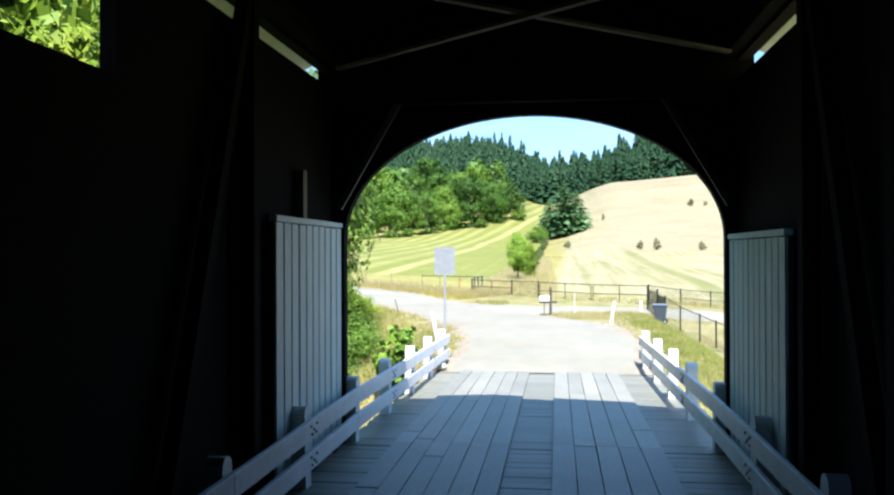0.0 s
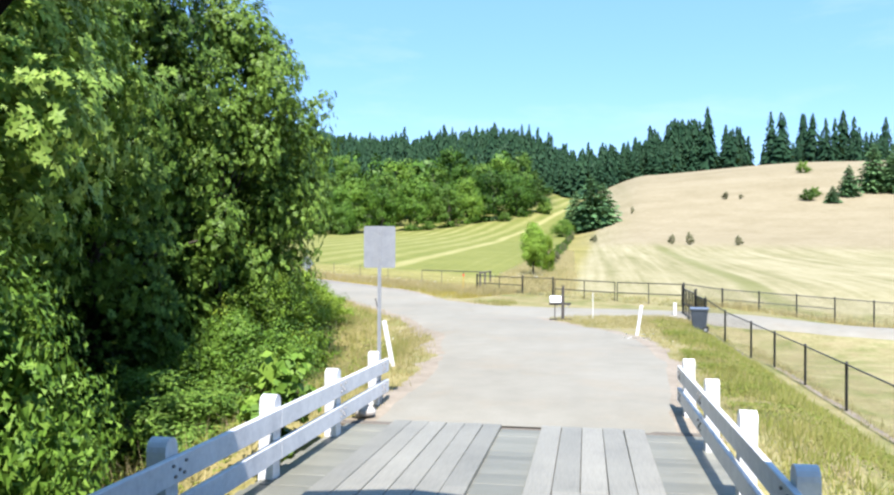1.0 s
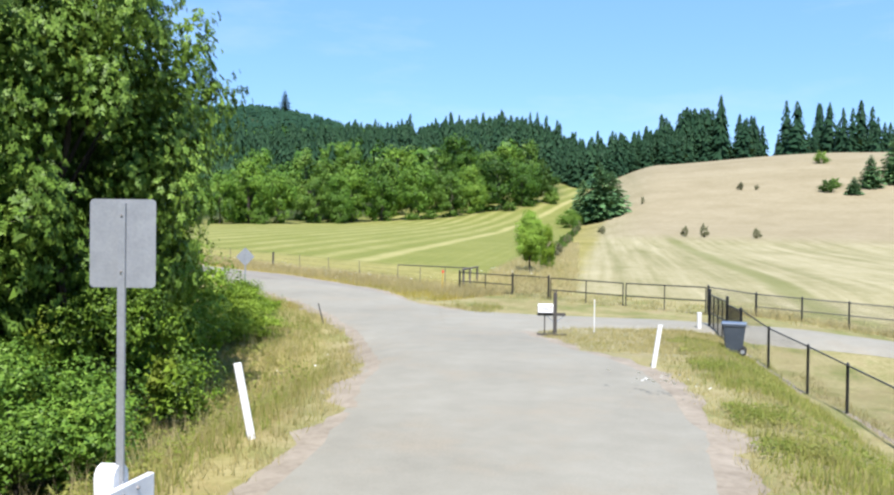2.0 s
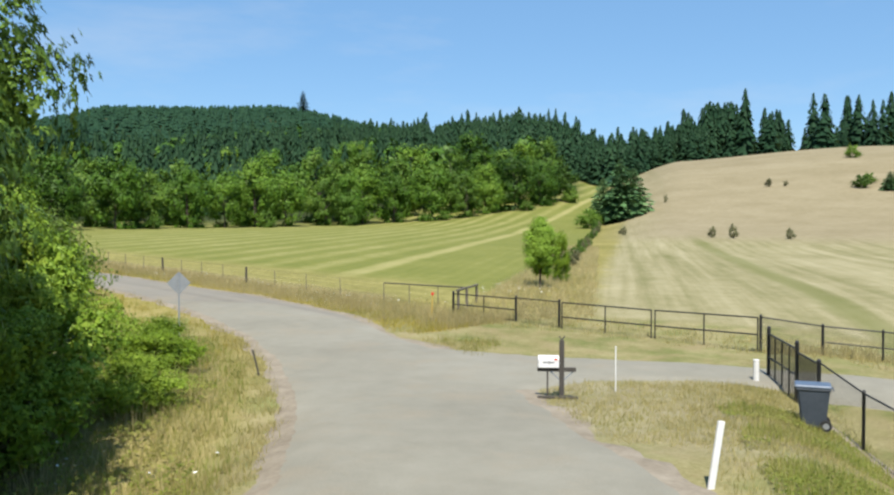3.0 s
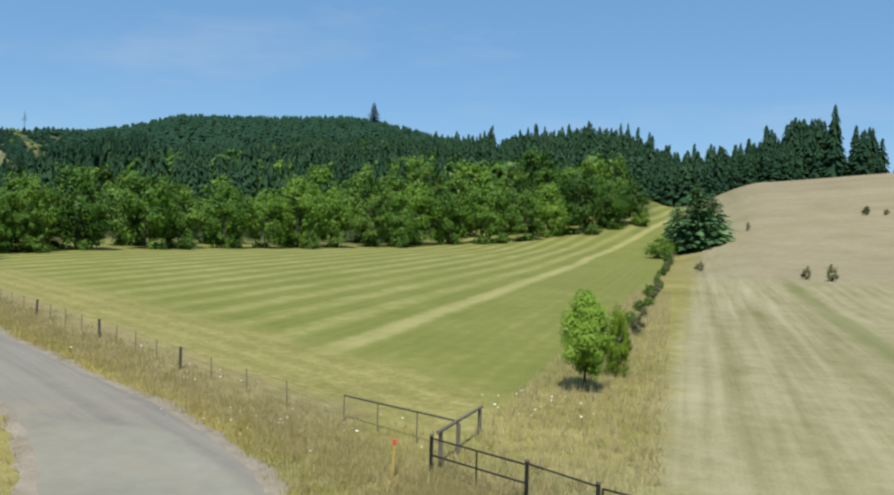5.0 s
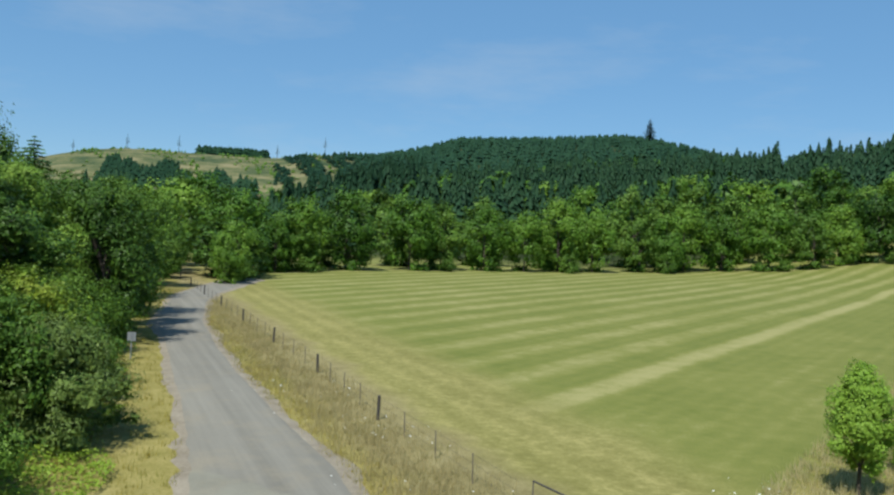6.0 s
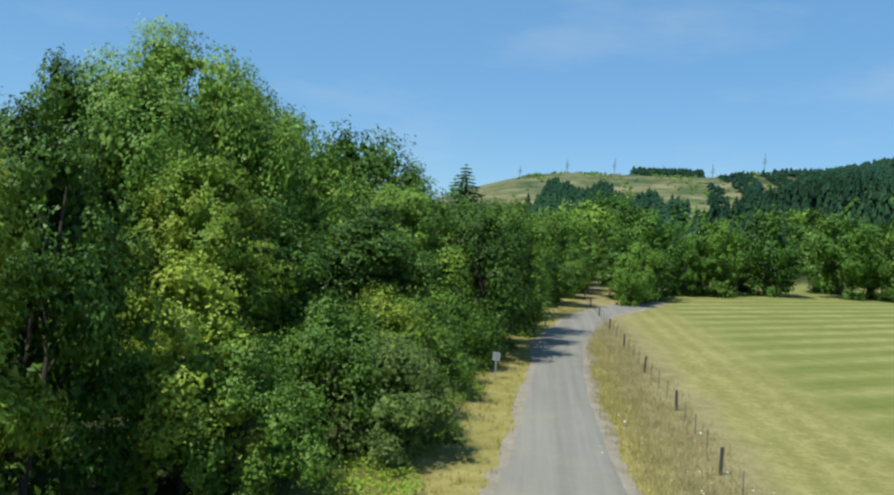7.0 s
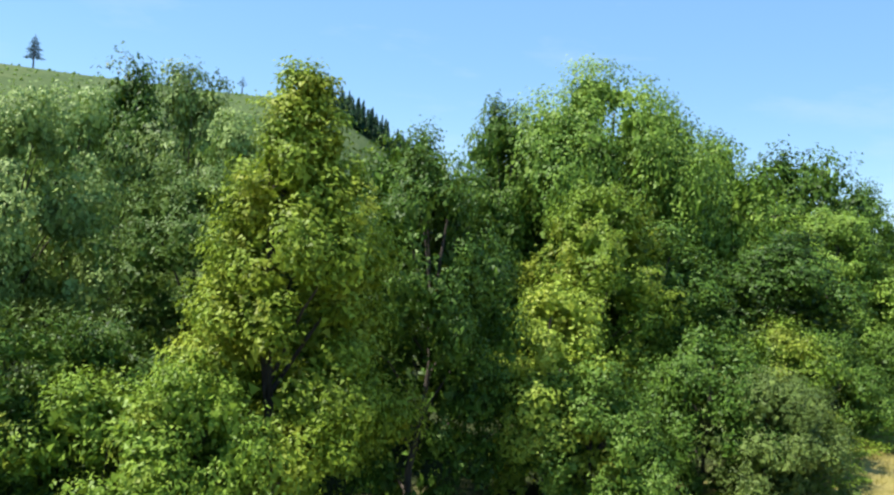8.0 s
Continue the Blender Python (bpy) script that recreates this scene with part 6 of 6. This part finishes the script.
def fence_band(name, seed, count, middle, spread, h0, h1, wide, material, label):
    """Tall grass between the road and the fence of the hay field, thinning out with distance."""
    rng = np.random.default_rng(seed)
    n = count // 8
    s, v = 2 + 84 * rng.random(n) ** 1.5, rng.normal(middle, spread, n)
    cx, cy = 0.545 * v - 0.838 * (s + 28), 0.838 * v + 0.545 * (s + 28)
    ok = (road_gap(cx, cy)[0] > 0.1) & (v < 41.2)
    tagged(cloud(name, *tufts(cx[ok], cy[ok], 8, h0, h1, wide, rng, 0.16), material), label, "grass", kind="stuff")


def weeds(name, seed, count, area, high, leaf, material, label, keep):
    """Low leafy weeds in clumps of uneven height."""
    rng = np.random.default_rng(seed)
    x0, x1, y0, y1 = area
    x, y = rng.uniform(x0, x1, count), rng.uniform(y0, y1, count)
    ok = keep(x, y, road_gap(x, y)[0])
    x, y = x[ok], y[ok]
    hump = 0.5 + 0.5 * np.sin(1.9 * x + 0.7 * np.sin(1.3 * y)) * np.sin(2.2 * y + 0.9 * np.sin(1.7 * x))
    z = terrain(x, y) + high * (0.15 + hump) * (0.45 + 0.55 * rng.random(len(x)))
    N = np.stack([rng.normal(0, 0.5, len(x)), rng.normal(0, 0.5, len(x)), np.ones(len(x))], 1)
    tagged(cloud(name, *leaves(np.stack([x, y, z], 1), N, leaf, leaf * 0.5, rng, 3), material), label, "weeds", kind="stuff")


bank = lambda x, y: x > 3.15
near_road = lambda lo, hi: lambda x, y: (road_gap(x, y)[0] > lo) & (road_gap(x, y)[0] < hi)
grass_patch("verge_grass", 9, 24000, (3.0, 7.2, 8, 38), 0.06, 0.18, 0.009, M_GRASS_DRY, "dry straw-coloured grass on the roadside bank", bank)
grass_patch("verge_grass", 1, 30000, (4.0, 7.2, 7, 34), 0.08, 0.26, 0.011, M_GRASS_GREEN, "fresh green grass on the roadside bank", lambda x, y: np.sin(0.7 * y + 0.5 * x) + np.sin(1.9 * y) > -0.5)
grass_patch("verge_grass", 2, 50000, (-14, -2.9, 10, 44), 0.1, 0.3, 0.009, M_GRASS_DRY, "dry golden grass on the inner road verge", near_road(0.1, 4.6))
grass_patch("verge_grass", 12, 36000, (-14, -2.9, 12, 44), 0.12, 0.34, 0.01, M_GRASS_GREEN, "green grass on the inner road verge", near_road(0.9, 5.0))
fence_band("verge_grass", 3, 46000, 38.3, 1.25, 0.16, 0.46, 0.011, M_GRASS_TALL, "tall dry brown grass between the road and fence")
fence_band("verge_grass", 13, 20000, 36.0, 1.0, 0.1, 0.28, 0.012, M_GRASS_GOLD, "short green and golden grass at the road edge")
grass_patch("verge_grass", 4, 44000, (-56, -11, 33, 76), 0.12, 0.34, 0.012, M_GRASS_GOLD, "green and golden grass on the road shoulder", lambda x, y: (0.62 * x + 0.78 * y > 16) & (0.545 * x + 0.838 * y < 33) & near_road(0.1, 4.5)(x, y))
grass_patch("verge_grass", 5, 22000, (-9, 24, 41.5, 56), 0.1, 0.34, 0.012, M_GRASS_DRY, "rough dry grass under the field fence", lambda x, y: (x * 0.45 + y * 0.9 > 41.8) & (x * 0.45 + y * 0.9 < 46.5))
grass_patch("verge_grass", 6, 34000, (-6.0, 0.8, 50, 120), 0.15, 0.5, 0.016, M_GRASS_TALL, "rough dry grass along the field boundary", lambda x, y: np.abs(x + 2.7) < 3.2 - 0.02 * (y - 50))
grass_patch("fence_weeds", 16, 14000, (6.5, 27, 40.5, 44.4), 0.2, 0.6, 0.012, M_GRASS_TALL, "tall brown weeds along the driveway fence", lambda x, y: np.abs(y - 44.1 + 0.105 * (x - 6.6)) < 0.5)
grass_patch("fence_weeds", 18, 6000, (7.4, 8.4, 9, 33), 0.1, 0.3, 0.008, M_GRASS_TALL, "dry weeds along the foot of the chain-link fence", lambda x, y: np.abs(x - 7.95) < 0.3)
weeds("bank_weeds", 19, 26000, (3.8, 7.2, 7, 34), 0.16, 0.07, M_GRASS_GREEN, "patches of low green weeds on the roadside bank", lambda x, y, gap: np.sin(0.9 * y + 0.6 * x) + np.sin(2.1 * y - x) > 0.1)
weeds("bank_weeds", 7, 60000, (-17, -3.6, 0, 44), 0.42, 0.11, M_GRASS_GREEN, "low green weeds and brambles on the creek bank", lambda x, y, gap: gap > 2.1 + 0.6 * np.sin(1.1 * y))
grass_patch("bank_grass", 17, 24000, (-17, -3.6, 8, 44), 0.3, 0.7, 0.008, M_GRASS_TALL, "seeding dry grass stalks among the weeds", near_road(1.6, 5.5))
grass_patch("island_grass", 8, 20000, (-0.5, 6, 29, 38), 0.06, 0.18, 0.008, M_GRASS_DRY, "short dry grass round the mailbox")
weeds("roadside_weeds", 14, 330000, (-60, -12, 30, 76), 0.45, 0.14, M_LEAF_B, "low green weeds between the bushes and the verge", lambda x, y, gap: (gap > 2.6 + 0.6 * np.sin(0.9 * x)) & (gap < 5.6) & (0.62 * x + 0.78 * y < 25))
FENCE_FOOT = [(6.2, 34.6), (6.8, 33.0), (7.32, 30.4), (7.55, 27.4), (7.6, 23.3), (7.62, 19.1), (7.62, 12)]
strip("fence_dirt", [(x + 0.55, y) for x, y in FENCE_FOOT], FENCE_FOOT, M_DIRT, "pale dry soil along the foot of the fence", 0.03, 4, 0.12)


def flowers():
    rng = np.random.default_rng(5)
    P = []
    for cx, cy, n, s in ((-3.5, 61.5, 60, 1.6), (-12, 53.5, 60, 2.0), (-19, 58.5, 40, 2.0), (-26, 62.5, 30, 2.5), (2.9, 22, 30, 0.5), (-8.5, 27.5, 20, 1.5), (-4.6, 58, 30, 1.2)):
        x, y = cx + rng.normal(0, s, n), cy + rng.normal(0, s * 0.6, n)
        P.append(np.stack([x, y, terrain(x, y) + rng.uniform(0.25, 0.5, n)], 1))
    P = np.concatenate(P)
    v, f = leaves(P, np.tile([0.0, 0.2, 1.0], (len(P), 1)) + rng.normal(0, 0.2, P.shape), 0.09, 0.08, rng)
    tagged(cloud("wild_flowers", v, f, M_FLOWER), "small white wild flowers in the verge grass", "flowers", kind="stuff")


flowers()


# ---- planks of the bridge deck ----
def deck_planks():
    rng = random.Random(12)
    shared = {}

    def plank(w, l, h, material):
        key = (round(w, 3), round(l, 1), round(h, 2), material.name)
        if key not in shared:
            me = bpy.data.meshes.new("plank")
            bm = box(bmesh.new(), -key[0] / 2, key[0] / 2, -key[1] / 2, key[1] / 2, -key[2], 0, 0.005)
            bm.to_mesh(me)
            bm.free()
            me.materials.append(material)
            shared[key] = me
        return shared[key]

    def lay(me, x, y, z, turn=0.0):
        o = new("plank", me)
        o.parent = deck
        o.matrix_basis = Matrix.Translation((x, y, z)) @ Matrix.Rotation(turn, 4, "Z") @ Matrix.Rotation(math.atan(0.022) * (y > 0) * -1 if abs(turn) < 0.5 else 0.0, 4, "X")

    y = -18.0
    while y < 9.8:
        w = 0.28
        if y + w > 9.88:
            break
        yy = y + w / 2
        lay(plank(w - 0.01, 6.2, 0.08, M_DECK_OLD), rng.uniform(-0.04, 0.04), yy, deck_z(yy) - 0.075 + rng.uniform(-0.006, 0.006), math.pi / 2 + rng.uniform(-0.004, 0.004))
        y += w
    for x0, x1, n in ((-2.23, -0.33, 6), (0.35, 2.07, 5)):
        w = (x1 - x0) / n
        for k in range(n):
            y = 9.86
            while y > -16:
                l = rng.choice((3.6, 4.2, 4.8, 5.4))
                a, b = y - l, y
                for lo, hi in ([(0.0, b), (a, 0.0)] if a < 0 < b else [(a, b)]):
                    if hi - lo > 0.1:
                        c = (lo + hi) / 2
                        lay(plank(w - 0.011, hi - lo - 0.008, 0.07, M_DECK), x0 + (k + 0.5) * w, c, (deck_z(lo) + deck_z(hi)) / 2 - 0.012 + rng.uniform(-0.005, 0.005), rng.uniform(-0.003, 0.003))
                y = a


deck_planks()
for model, _, _ in MODELS.values():
    retire(model)
